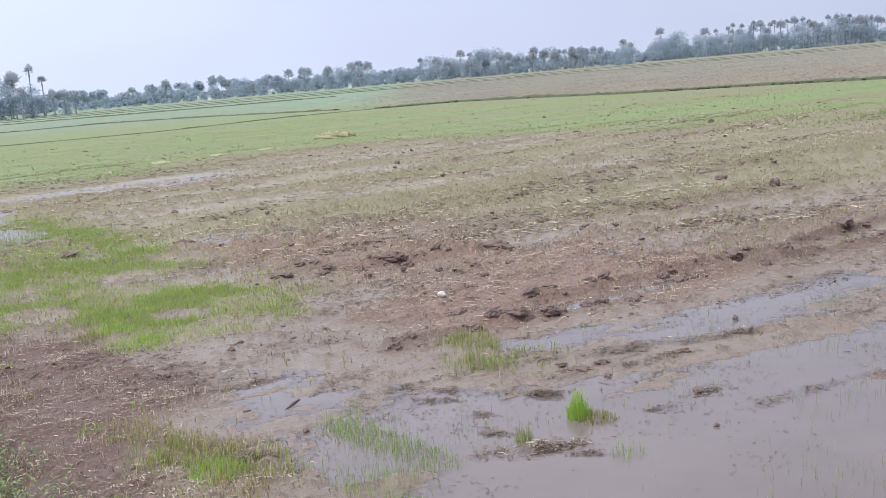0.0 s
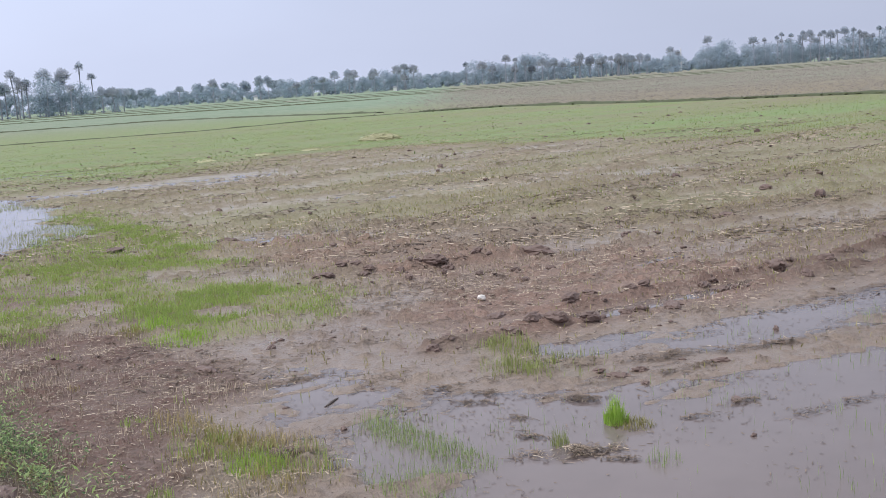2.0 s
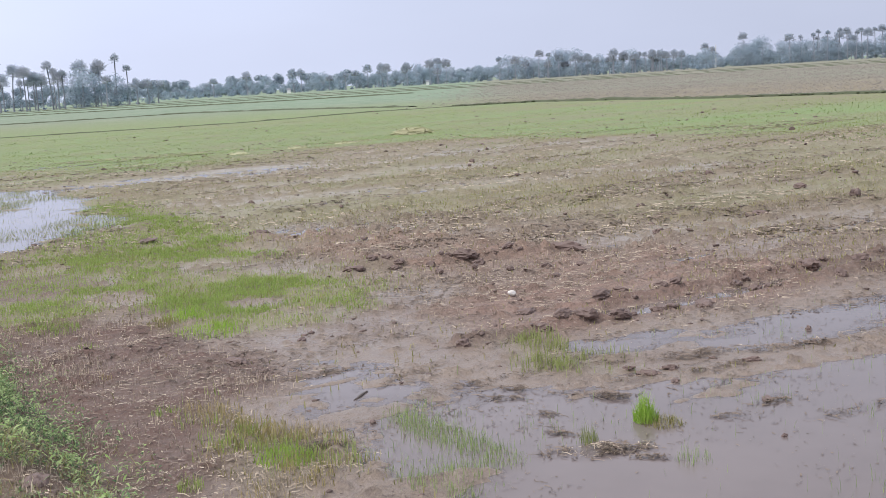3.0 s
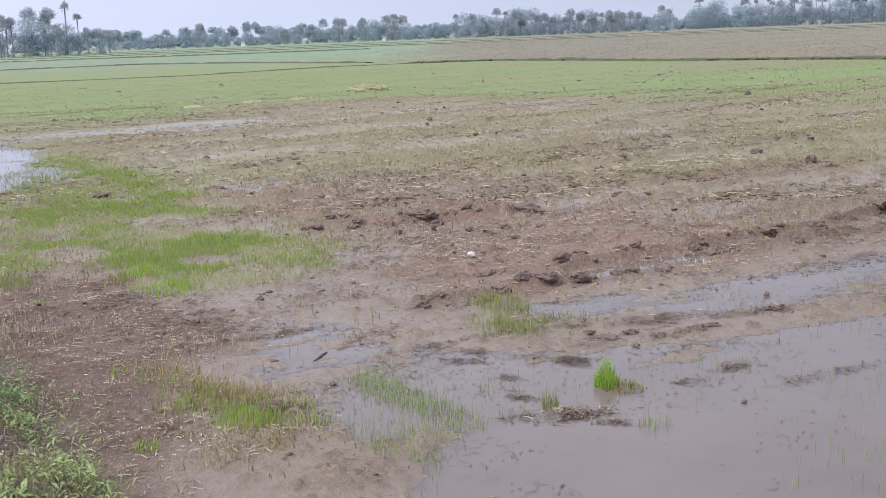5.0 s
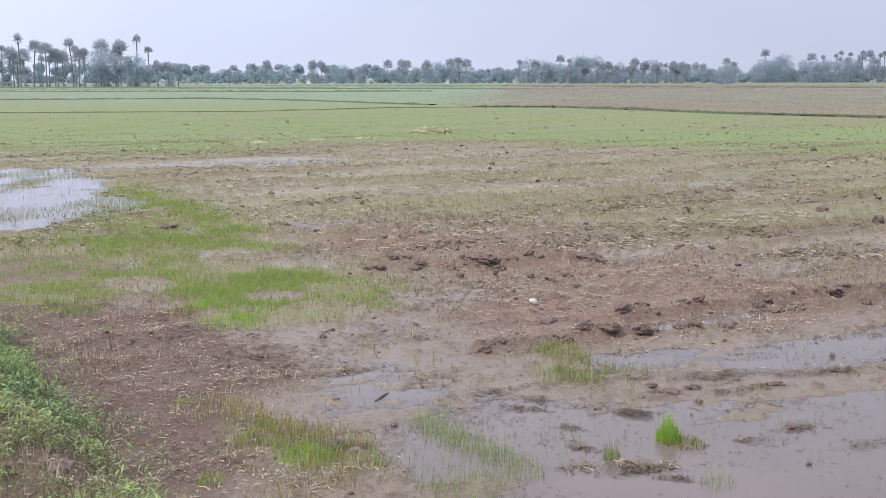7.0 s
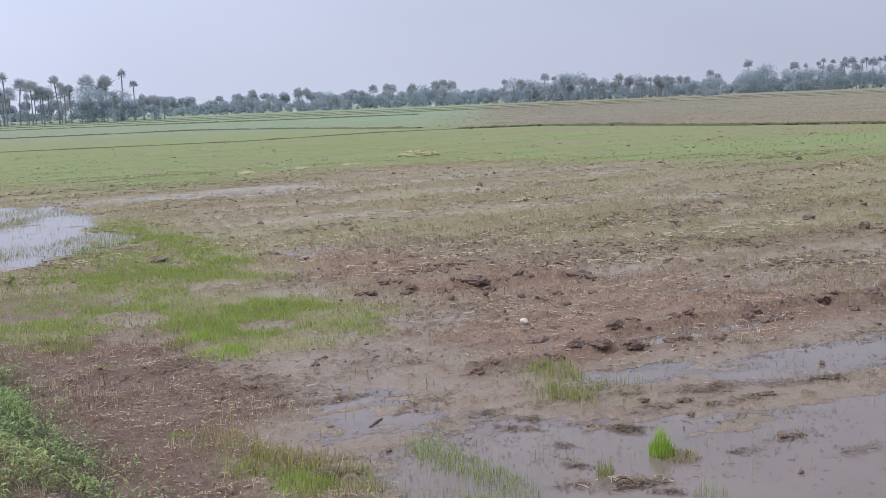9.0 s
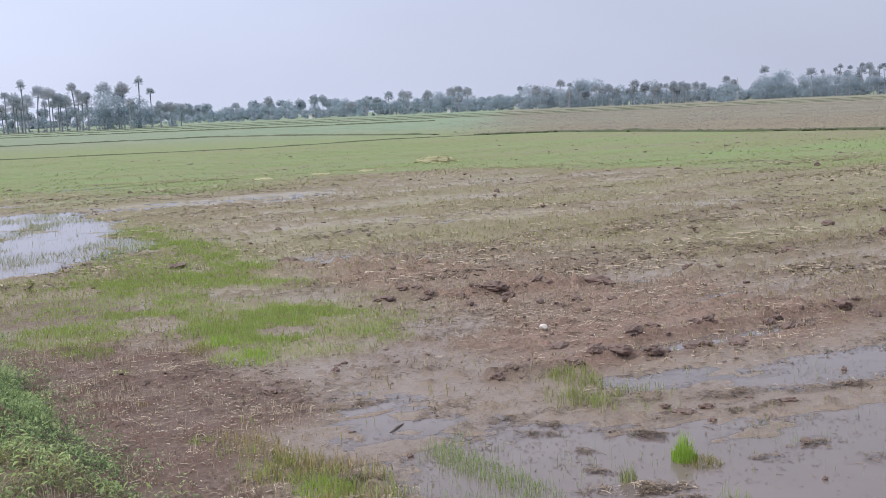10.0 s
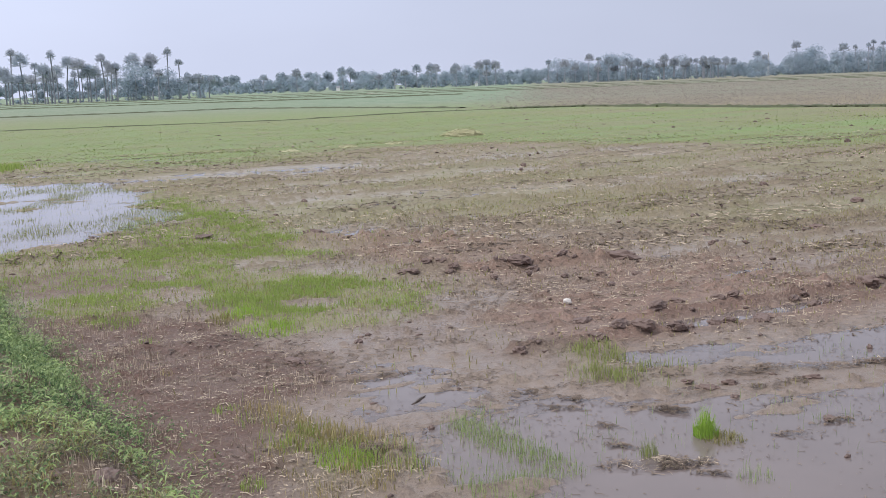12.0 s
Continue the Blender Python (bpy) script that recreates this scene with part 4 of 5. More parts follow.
CLODS = [(0.14, 6.89, 0.075, 0.6, 1.0), (-0.07, 10.02, 0.085, 0.8, 1.0), (0.23, 10.17, 0.13, 0.55, 1.3), (0.37, 10.0, 0.07, 0.8, 1.0), (1.17, 10.55, 0.19, 0.45, 1.6), (0.59, 7.81, 0.1, 0.35, 1.5),
         (0.65, 7.21, 0.08, 0.55, 1.2), (0.79, 7.35, 0.09, 0.6, 1.2), (-0.34, 5.42, 0.035, 0.8, 1.0), (1.49, 4.86, 0.022, 1.0, 1.0), (2.23, 6.84, 0.035, 1.0, 1.0), (1.24, 6.09, 0.05, 0.6, 1.3),
         (-3.27, 12.89, 0.15, 0.2, 1.6), (-2.68, 16.5, 0.1, 0.7, 1.0), (3.99, 16.89, 0.11, 0.8, 1.0), (-1.23, 6.77, 0.09, 0.45, 1.5), (4.8, 13.2, 0.11, 0.8, 1.1), (2.88, 8.82, 0.13, 0.6, 1.2),
         (2.25, 8.1, 0.075, 0.7, 1.0), (1.79, 7.67, 0.11, 0.45, 1.4), (3.35, 9.05, 0.1, 0.6, 1.3), (4.13, 9.64, 0.13, 0.55, 1.4), (2.96, 8.38, 0.08, 0.7, 1.0), (0.56, 7.02, 0.05, 0.8, 1.0),
         (-11.7, 29.8, 0.11, 0.5, 1.6), (-7.69, 26.72, 0.07, 0.6, 1.3), (0.69, 22.39, 0.11, 0.7, 1.0), (8.23, 26.76, 0.12, 0.7, 1.0), (-0.9, 7.31, 0.06, 0.5, 1.3), (-2.0, 12.9, 0.13, 0.5, 1.5),
         (0.94, 9.19, 0.07, 0.4, 1.5), (1.34, 8.4, 0.07, 0.5, 1.4), (2.18, 11.3, 0.1, 0.5, 1.4), (3.47, 12.33, 0.11, 0.45, 1.5), (2.37, 13.45, 0.1, 0.6, 1.2), (4.58, 14.53, 0.1, 0.5, 1.5),
         (-0.73, 9.88, 0.09, 0.4, 1.6), (-0.39, 10.01, 0.08, 0.4, 1.6)]
for k, (x, y, s, q, st) in enumerate(CLODS):
    tagged(clod(x, y, 0.62 * s, q * 1.15, k * 1.7 + 0.3, st), "dark brown wet clod of earth on the mud", "clod", "clods in the field")

for k, (x, y, s, st) in enumerate(((-1.47, 4.02, 0.055, 1.3), (-2.05, 4.36, 0.055, 1.4), (-1.80, 3.80, 0.045, 1.3), (-1.37, 4.10, 0.03, 1.2))):
    tagged(clod(x, y, s, 0.55, 90 + 2.3 * k, st, 0.6), "brown earth clod among weeds on the bund", "clod", "clods on the bund")

rut = random.Random(21)
MODELS = [clod(0.3 * k, 9.6, 0.1, 0.6, 60 + 3.1 * k, 1.2) for k in range(5)]
for k, ob in enumerate(MODELS):
    tagged(ob, "small dark clod turned up along a wheel rut", "clod", "clods along the ruts")
    ob.scale = (0.35, 0.35, 0.35)
for ridge, count in ((RIDGE_NEAR, 22), (RIDGE_BACK, 24), (RIDGE_FAR, 16)):
    for k in range(count):
        a, b = rut.choice(list(zip(ridge, ridge[1:])))
        t = rut.random()
        x, y = a[0] + (b[0] - a[0]) * t + rut.gauss(0, 0.05), a[1] + (b[1] - a[1]) * t + rut.gauss(0, 0.06)
        ob = MODELS[k % 5]
        size = 0.022 + 0.04 * rut.random() ** 2
        if float(along(FURROW, np.array([x]), np.array([y]))[0]) < 0.11:
            continue
        z = max(0.0, float(height(np.array([x]), np.array([y]))[0]))
        ob.scale = (size * 10,) * 3
        copy_thing(ob, pose(x, y, z + size * 0.15, rut.uniform(-20, 20), rut.uniform(-20, 20), rut.uniform(0, 360)))
        ob.scale = (0.35, 0.35, 0.35)

bm = bmesh.new()
bmesh.ops.create_icosphere(bm, subdivisions=3, radius=1.0)
for v in bm.verts:
    k = 1 + 0.25 * noise.noise(v.co * 1.2) + 0.08 * noise.noise(v.co * 4)
    v.co = Vector((v.co.x * 0.033 * k, v.co.y * 0.026 * k, v.co.z * 0.022 * k))
stone = part("stone", bm, M_STONE)
stone.matrix_world = pose(0.535, 8.38, float(height(np.array([0.535]), np.array([8.38]))[0]) + 0.02, 8, 5, 20)
tagged(stone, "small white stone lying on brown mud", "stone")


def stick(x, y, length, thick, turn):
    bm = bmesh.new()
    rings, sides = 9, 7
    loop = []
    for i in range(rings):
        t = i / (rings - 1) - 0.5
        r = thick * (1.0 - 1.5 * abs(t) + 0.2 * noise.noise(Vector((t * 9, 0, 3))))
        row = []
        for s in range(sides):
            a = 2 * math.pi * s / sides
            row.append(bm.verts.new((t * length, 0.004 * math.sin(t * 5) + r * math.cos(a), r * math.sin(a))))
        loop.append(row)
    for a, b in zip(loop, loop[1:]):
        for s in range(sides):
            bm.faces.new((a[s], b[s], b[(s + 1) % sides], a[(s + 1) % sides]))
    bm.faces.new(loop[0])
    bm.faces.new(loop[-1][::-1])
    ob = part("stick", bm, M_STICK)
    ob.matrix_world = pose(x, y, max(0.0, float(height(np.array([x]), np.array([y]))[0])) + thick * 0.2, 0, -1, turn)
    return tagged(ob, "dark rotten stick lying in shallow water", "stick")


stick(-0.43, 5.93, 0.17, 0.010, 66)


# ---- tufts, straw mats and the straw heap ----
def tuft(x, y, n, radius, tall, mat, label, thick=(0.002, 0.0042), splay=0.5):
    a, r = rng.uniform(0, 2 * np.pi, n), radius * np.sqrt(rng.uniform(0, 1, n))
    bx, by = r * np.cos(a), r * np.sin(a)
    h = rng.uniform(0.4, 1.0, n) * tall * (1 - 0.65 * (r / radius) ** 2)
    ob = new("grass_tuft")
    tagged(part("foliage", tri_mesh("foliage", *blade_arrays(bx, by, 0 * bx, h, rng.uniform(*thick, n), rng.uniform(0.05, splay, n))), mat, ob), kind="stuff")
    ob.location = (x, y, max(-0.01, float(height(np.array([x]), np.array([y]))[0])))
    return tagged(ob, label, "grass", "grass tufts")


tuft(0.945, 5.20, 420, 0.058, 0.20, M_TUFT, "upright bright green grass tuft standing in water", (0.0016, 0.0034), 0.30)
tuft(1.02, 5.14, 360, 0.10, 0.085, M_OLIVE, "low yellow-green grass tuft standing in water", (0.0016, 0.0035), 0.9)
tuft(0.645, 4.93, 100, 0.045, 0.16, M_PALE, "thin green grass tuft on a straw mat", (0.0014, 0.003), 0.25)
tuft(1.04, 4.62, 80, 0.085, 0.13, M_VEIL, "thin pale grass tuft standing in water", (0.0012, 0.0024), 0.2)
tuft(-1.42, 5.72, 70, 0.09, 0.08, M_SPROUT, "small green grass tuft on dark soil")
tuft(-0.70, 4.90, 260, 0.14, 0.10, M_TUFT, "bright green grass tuft among golden stubble")
tuft(-0.95, 5.15, 120, 0.12, 0.085, M_SPROUT, "small green grass tuft among golden stubble")
tuft(-1.84, 8.22, 300, 0.17, 0.14, M_TUFT, "bright green grass tuft at the sward's edge")
tuft(-1.58, 7.72, 380, 0.24, 0.11, M_TUFT, "bright green grass tuft at the sward's edge")
tuft(-2.15, 8.65, 300, 0.22, 0.11, M_SPROUT, "bright green grass tuft at the sward's edge")
tuft(-2.75, 8.05, 260, 0.20, 0.11, M_SPROUT, "bright green grass tuft at the sward's edge")
tuft(-2.17, 6.95, 60, 0.10, 0.13, M_STRAW, "pale dry tangle of standing straw on dark soil", (0.002, 0.004), 1.1)
tuft(-1.96, 6.52, 45, 0.07, 0.06, M_GOLD, "small golden stubble tuft on dark soil", (0.002, 0.004), 0.5)
tuft(-2.32, 7.4, 45, 0.10, 0.07, M_SPROUT, "small thin green tuft on dark soil", (0.002, 0.004), 0.4)
tuft(-1.05, 4.6, 70, 0.06, 0.09, M_SPROUT, "small bright grass tuft among stubble", (0.002, 0.004), 0.4)
tuft(-1.95, 8.0, 160, 0.12, 0.10, M_OLIVE, "yellowing grass tuft on dark soil")


def straw_mat(x, y, n, rx, ry, turn, mat, label, tall=0.026):
    n = n * 2
    bx, by = rng.normal(0, 0.55 * rx, n), rng.normal(0, 0.55 * ry, n)
    bx, by = keep(bx, by, 0.08 + 0.92 * clumpy(bx + x, by + y, 0.10, 0.42, 0.62, 151))
    n = len(bx)
    bz = rng.uniform(0, tall, n) * np.exp(-((bx / rx) ** 2 + (by / ry) ** 2) * 2)
    ob = part("straw_mat", tri_mesh("straw_mat", *straw_arrays(bx, by, bz, rng.uniform(0.015, 0.055, n), rng.uniform(0.002, 0.0055, n), 0.12)), mat)
    ob.matrix_world = pose(x, y, max(0.0, float(height(np.array([x]), np.array([y]))[0])), 0, 0, turn)
    return tagged(ob, label, "straw", kind="stuff")


straw_mat(0.68, 4.83, 330, 0.22, 0.10, 5, M_ROT, "dark rotten straw mat floating in water")
straw_mat(0.70, 4.84, 260, 0.14, 0.07, 5, M_STRAW, "pale straw lying on a rotten mat")
straw_mat(1.36, 5.19, 130, 0.085, 0.035, -10, M_ROT, "dark rotten straw mat floating in water")
straw_mat(-0.58, 5.05, 300, 0.22, 0.12, -20, M_ROT, "dark wet straw on the edge of a grass patch")
straw_mat(0.45, 5.85, 160, 0.16, 0.05, -30, M_ROT, "dark rotten straw mat floating in water")
straw_mat(0.86, 5.62, 160, 0.14, 0.06, -30, M_ROT, "dark rotten straw mat floating in water")
straw_mat(-1.25, 6.72, 220, 0.16, 0.08, 10, M_ROT, "dark straw trampled into mud")
straw_mat(1.95, 5.20, 120, 0.35, 0.06, 22, M_ROT, "dark rotten straw along a mud bank")
straw_mat(1.5, 6.35, 260, 0.40, 0.10, 8, M_ROT, "dark rotten straw mat on wet mud")
straw_mat(2.1, 6.45, 220, 0.35, 0.09, 12, M_ROT, "dark rotten straw mat on wet mud")
for x, y, n, rx, ry, turn in ((0.47, 5.41, 60, 0.11, 0.035, -30), (0.14, 6.05, 70, 0.13, 0.04, 10), (0.91, 4.68, 50, 0.10, 0.03, -15), (2.12, 6.47, 80, 0.16, 0.05, 15), (1.65, 6.12, 80, 0.16, 0.05, 5),
                              (1.62, 5.40, 60, 0.13, 0.035, 25), (1.05, 5.90, 110, 0.13, 0.06, -20), (1.33, 5.99, 80, 0.14, 0.05, 5), (0.54, 5.08, 40, 0.09, 0.03, -25), (0.30, 5.72, 60, 0.12, 0.04, -10)):
    straw_mat(x, y, n, rx, ry, turn, M_ROT, "thin drift of dark rotten straw in shallow water", 0.012)
for k, (x, y, s, st) in enumerate(((1.10, 5.98, 0.045, 1.3), (1.22, 5.86, 0.032, 1.2), (1.70, 6.16, 0.035, 1.5), (2.15, 6.50, 0.035, 1.4), (1.02, 6.12, 0.028, 1.2), (1.58, 5.44, 0.03, 1.6))):
    tagged(clod(x, y, s, 0.45, 130 + 1.9 * k, st, 0.8), "small dark mud clod at the edge of shallow water", "clod", "clods in the field")


def straw_heap(x, y, rx, ry, tall, n):
    base = new("straw_heap")
    base.location = (x, y, float(height(np.array([x]), np.array([y]))[0]))
    bm = bmesh.new()
    bmesh.ops.create_icosphere(bm, subdivisions=4, radius=1.0)
    for v in bm.verts:
        k = 1 + 0.3 * noise.noise(v.co * 2.0) + 0.12 * noise.noise(v.co * 6)
        v.co = Vector((v.co.x * rx * k, v.co.y * ry * k, max(-0.03, v.co.z * tall * k)))
    part("mound", bm, M_FRESH_STRAW, base)
    a, r = rng.uniform(0, 2 * np.pi, n), np.sqrt(rng.uniform(0, 1, n)) * 1.25
    bx, by = rx * r * np.cos(a), ry * r * np.sin(a)
    bz = tall * np.sqrt(np.clip(1 - r * r, 0, 1)) * 0.95
    part("loose_straw", tri_mesh("loose_straw", *straw_arrays(bx, by, bz, rng.uniform(0.1, 0.35, n) * min(1.0, rx / 0.5), rng.uniform(0.008, 0.02, n), 0.25)), M_FRESH_STRAW, base)
    return tagged(base, "low heap of pale yellow straw in the green field", "straw heap")


straw_heap(-0.72, 36.3, 0.55, 0.6, 0.16, 420)
straw_heap(-2.6, 32.6, 0.26, 0.3, 0.03, 60)
straw_heap(-3.8, 31.6, 0.25, 0.3, 0.03, 50)
straw_heap(-5.2, 30.4, 0.22, 0.3, 0.03, 50)


# ---- field bunds ----
def field_bund(line, tall, wide, label, mat=None):
    pts = [Vector((*p, 0)) for p in line]
    rows = []
    for a, b in zip(pts, pts[1:]):
        steps = max(2, int((b - a).length / 0.6))
        for i in range(steps):
            rows.append(a.lerp(b, i / steps))
    rows.append(pts[-1])
    bm = bmesh.new()
    prev = None
    for i, p in enumerate(rows):
        way = (rows[min(i + 1, len(rows) - 1)] - rows[max(i - 1, 0)]).normalized()
        out = Vector((-way.y, way.x, 0))
        k = tall * max(0.25, 0.68 + 0.2 * noise.noise(p * 0.12) + 0.45 * noise.noise(p * 1.9))
        p = p + out * 0.25 * noise.noise(p * 0.3)
        row = [bm.verts.new(p + out * s * wide + Vector((0, 0, h * k - (0.05 if h == 0 else 0)))) for s, h in ((-1, 0), (-0.55, 0.75), (0.0, 1.0), (0.5, 0.8), (1, 0))]
        if prev:
            for q in range(4):
                bm.faces.new((prev[q], row[q], row[q + 1], prev[q + 1]))
        prev = row
    ob = part("field_bund", bm, mat or M_RIDGE)
    return tagged(ob, label, "bund", kind="structure")


EARTH = "low dark earth bund overgrown with grass between fields"
field_bund([(27, 38), (20.7, 45.2), (17.8, 49.6), (12.8, 55.4), (9.8, 61.8), (5.9, 68.5), (1.2, 68.9)], 0.20, 0.4, EARTH)
field_bund([(1.2, 68.9), (-4.0, 67.2), (-10.6, 60.0), (-18.0, 58.8), (-26.0, 57.0), (-45, 54)], 0.09, 0.3, EARTH)
field_bund([(-60, 94), (-38.8, 96.2), (-32.0, 97.5), (-24.6, 100.3), (-21.4, 101.0), (-10.6, 89.6), (-4.8, 79.6), (-1.4, 74.5)], 0.16, 0.45, EARTH)
field_bund([(-100, 168), (-66.7, 165.8), (-53.0, 161.5), (-42.0, 163.0), (-20.9, 158.0), (-3.0, 161.0)], 0.24, 0.6, EARTH)
field_bund([(-110, 205), (-60.0, 200.0), (-10.0, 205.0), (40.0, 215.0), (120, 215)], 0.20, 0.7, EARTH)
field_bund([(-120, 245), (-20, 240), (60.0, 250.0), (150, 255)], 0.22, 0.8, EARTH)
field_bund([(-140, 300), (0, 300), (160, 310)], 0.22, 0.9, EARTH)
field_bund([(-24, 237), (7, 258), (37, 262), (60, 240)], 0.12, 0.9, "pale dirt track bank between far fields", M_PATHSOIL)
field_bund([(60, 205), (80, 200), (120, 215)], 0.10, 0.8, "pale dirt track bank between far fields", M_PATHSOIL)


# ---- trees ----
def fan_leaf(verts, faces, root, way, size, r):
    """One stiff fan leaf on a stalk, its blade turned half outwards."""
    way = way.normalized()
    side = way.cross(Vector((r.uniform(-0.4, 0.4), r.uniform(-0.4, 0.4), 1))).normalized()
    over = side.cross(way)
    heart = root + way * size * r.uniform(0.7, 1.2)
    k = len(verts)
    verts += [root + side * 0.03, root - side * 0.03, heart]
    faces.append((k, k + 1, k + 2))
    blade = (way * r.uniform(0.7, 1.0) + over * r.uniform(-0.2, 0.6)).normalized()
    bulge = side.cross(blade)
    c = len(verts)
    verts.append(heart - bulge * size * 0.12)
    n = 7
    for i in range(2 * n + 1):
        a = radians(-140 + 280 * i / (2 * n))
        rad = size * (1.0 if i % 2 == 0 else 0.74) * r.uniform(0.85, 1.08)
        verts.append(heart + blade * rad * math.cos(a) + side * rad * math.sin(a) + bulge * rad * 0.3)
    for i in range(2 * n):
        faces.append((c, c + 1 + i, c + 2 + i))


def limb_mesh(bm, rows, sides=8):
    """A tapered tube through rows of place and radius."""
    loops = []
    for p, rad in rows:
        loops.append([bm.verts.new(p + Vector((rad * math.cos(2 * math.pi * s / sides), rad * math.sin(2 * math.pi * s / sides), 0))) for s in range(sides)])
    for a, b in zip(loops, loops[1:]):
        for s in range(sides):
            bm.faces.new((a[s], a[(s + 1) % sides], b[(s + 1) % sides], b[s]))


def palm(tall, crown, seed, leaves=34):
    r = random.Random(seed)
    base = new("palmyra_palm")
    bm = bmesh.new()
    bend, turn = r.uniform(0.0, 0.07) * tall, r.uniform(0, 6.28)
    rows = []
    top = tall - crown * 0.8
    for i in range(9):
        t = i / 8
        p = Vector((bend * t * t * math.cos(turn), bend * t * t * math.sin(turn), top * t - 0.3 * (i == 0)))
        rows.append((p, 0.16 - 0.05 * t + 0.08 * max(0, 1 - 6 * t) + 0.05 * (i == 7)))
    limb_mesh(bm, rows)
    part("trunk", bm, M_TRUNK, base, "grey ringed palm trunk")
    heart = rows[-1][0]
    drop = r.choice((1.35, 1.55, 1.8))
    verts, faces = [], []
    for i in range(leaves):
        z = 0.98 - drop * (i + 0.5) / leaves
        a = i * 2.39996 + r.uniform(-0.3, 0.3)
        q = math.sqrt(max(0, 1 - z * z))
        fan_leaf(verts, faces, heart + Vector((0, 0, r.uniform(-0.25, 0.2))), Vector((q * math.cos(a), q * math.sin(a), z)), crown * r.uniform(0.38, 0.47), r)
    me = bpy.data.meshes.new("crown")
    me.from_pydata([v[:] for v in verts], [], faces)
    part("crown", me, M_HAZED_PALM, base, "round crown of stiff fan leaves tinted with haze")
    return tagged(base, "tall palmyra palm with a round crown of fan leaves", "palm", "palms along the field's edge")


def leaf_cloud(blobs, n, size, r):
    verts, faces = [], []
    weight = [b[1] ** 2 for b in blobs]
    for _ in range(n):
        c, rad, flat = r.choices(blobs, weight)[0]
        d = Vector((r.gauss(0, 1), r.gauss(0, 1), r.gauss(0, 1))).normalized()
        p = c + Vector((d.x, d.y, d.z * flat)) * rad * r.uniform(0.55, 1.08)
        u = Vector((r.gauss(0, 1), r.gauss(0, 1), r.gauss(0, 1))).normalized()
        w = (d.cross(u) + 0.4 * u).normalized()
        u = w.cross(d).normalized() + 0.3 * d
        s = size * r.uniform(0.6, 1.3)
        k = len(verts)
        verts += [p - u * s, p + w * s * 0.6, p + u * s, p - w * s * 0.6]
        faces += [(k, k + 1, k + 2), (k, k + 2, k + 3)]
    me = bpy.data.meshes.new("crown")
    me.from_pydata([v[:] for v in verts], [], faces)
    return me


def broadleaf(tall, wide, seed, name="broadleaf_tree", low=0.35):
    r = random.Random(seed)
    base = new(name)
    bm = bmesh.new()
    fork = Vector((r.uniform(-0.2, 0.2), r.uniform(-0.2, 0.2), tall * 0.35))
    limb_mesh(bm, [(Vector((0, 0, -0.3)), 0.022 * tall), (fork * 0.5, 0.016 * tall), (fork, 0.014 * tall)])
    part("trunk", bm, M_TRUNK, base)
    blobs = []
    for i in range(7):
        a = i * 2.4 + r.uniform(-0.4, 0.4)
        q = wide * 0.5 * r.uniform(0.25, 0.72) if i else 0.0
        z = tall * r.uniform(low, 0.78) if i else tall * 0.78
        rad = wide * r.uniform(0.2, 0.32)
        blobs.append((Vector((q * math.cos(a), q * math.sin(a), min(z, tall - rad * 0.8))), rad, 0.8))
    for c, rad, _ in blobs[:4]:
        bm = bmesh.new()
        limb_mesh(bm, [(fork, 0.011 * tall), (fork.lerp(c, 0.55) + Vector((0, 0, -0.04 * tall)), 0.008 * tall), (c, 0.005 * tall)], 6)
        part("limb", bm, M_TRUNK, base)
    part("crown", leaf_cloud(blobs, 1700, 0.026 * wide + 0.07, r), M_HAZED_TREE, base, "uneven leafy crown")
    return tagged(base, "broadleaf tree with an uneven crown, haze put into its leaf colour", "tree", "trees along the field's edge")


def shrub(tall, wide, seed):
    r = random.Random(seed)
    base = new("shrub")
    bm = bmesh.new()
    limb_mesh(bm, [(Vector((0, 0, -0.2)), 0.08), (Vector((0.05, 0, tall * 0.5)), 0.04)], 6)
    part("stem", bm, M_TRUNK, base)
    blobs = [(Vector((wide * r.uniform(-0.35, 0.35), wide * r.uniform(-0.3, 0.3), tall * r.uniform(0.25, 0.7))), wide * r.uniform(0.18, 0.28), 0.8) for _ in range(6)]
    part("foliage", leaf_cloud(blobs, 800, 0.04 * wide + 0.06, r), M_HAZED_TREE, base)
    return tagged(base, "dense low shrub below the trees, leaves tinted blue-grey as haze", "shrub", "shrubs along the field's edge")


PALMS, TREES, SHRUBS = {}, [], []


def plant(kind, az, dist, size, r, made):
    """Stands a copy of a model at a bearing in degrees and a distance in metres."""
    a = radians(az)
    x, y = dist * math.sin(a), dist * math.cos(a)
    z = float(height(np.array([x]), np.array([y]))[0])
    m = Matrix.Translation((x, y, z)) @ pose(0, 0, 0, 0, 0, r.uniform(0, 360)) @ Matrix.Diagonal((size, size, size, 1))
    if made.get(kind):
        return copy_thing(kind, m)
    made[kind] = True
    kind.matrix_basis = m
    return kind


made, wood = {}, random.Random(5)


def plant_palm(az, tall, dist):
    key = (min(16, max(5, round(tall))), wood.randrange(3))
    if key not in PALMS:
        PALMS[key] = palm(key[0], (2.05 + 0.08 * key[0] + wood.uniform(-0.2, 0.2)) * (0.6 if key[1] == 0 or key[0] == 13 else 1.0), key[0] * 10 + key[1])
    plant(PALMS[key], az, dist, tall / key[0], wood, made)


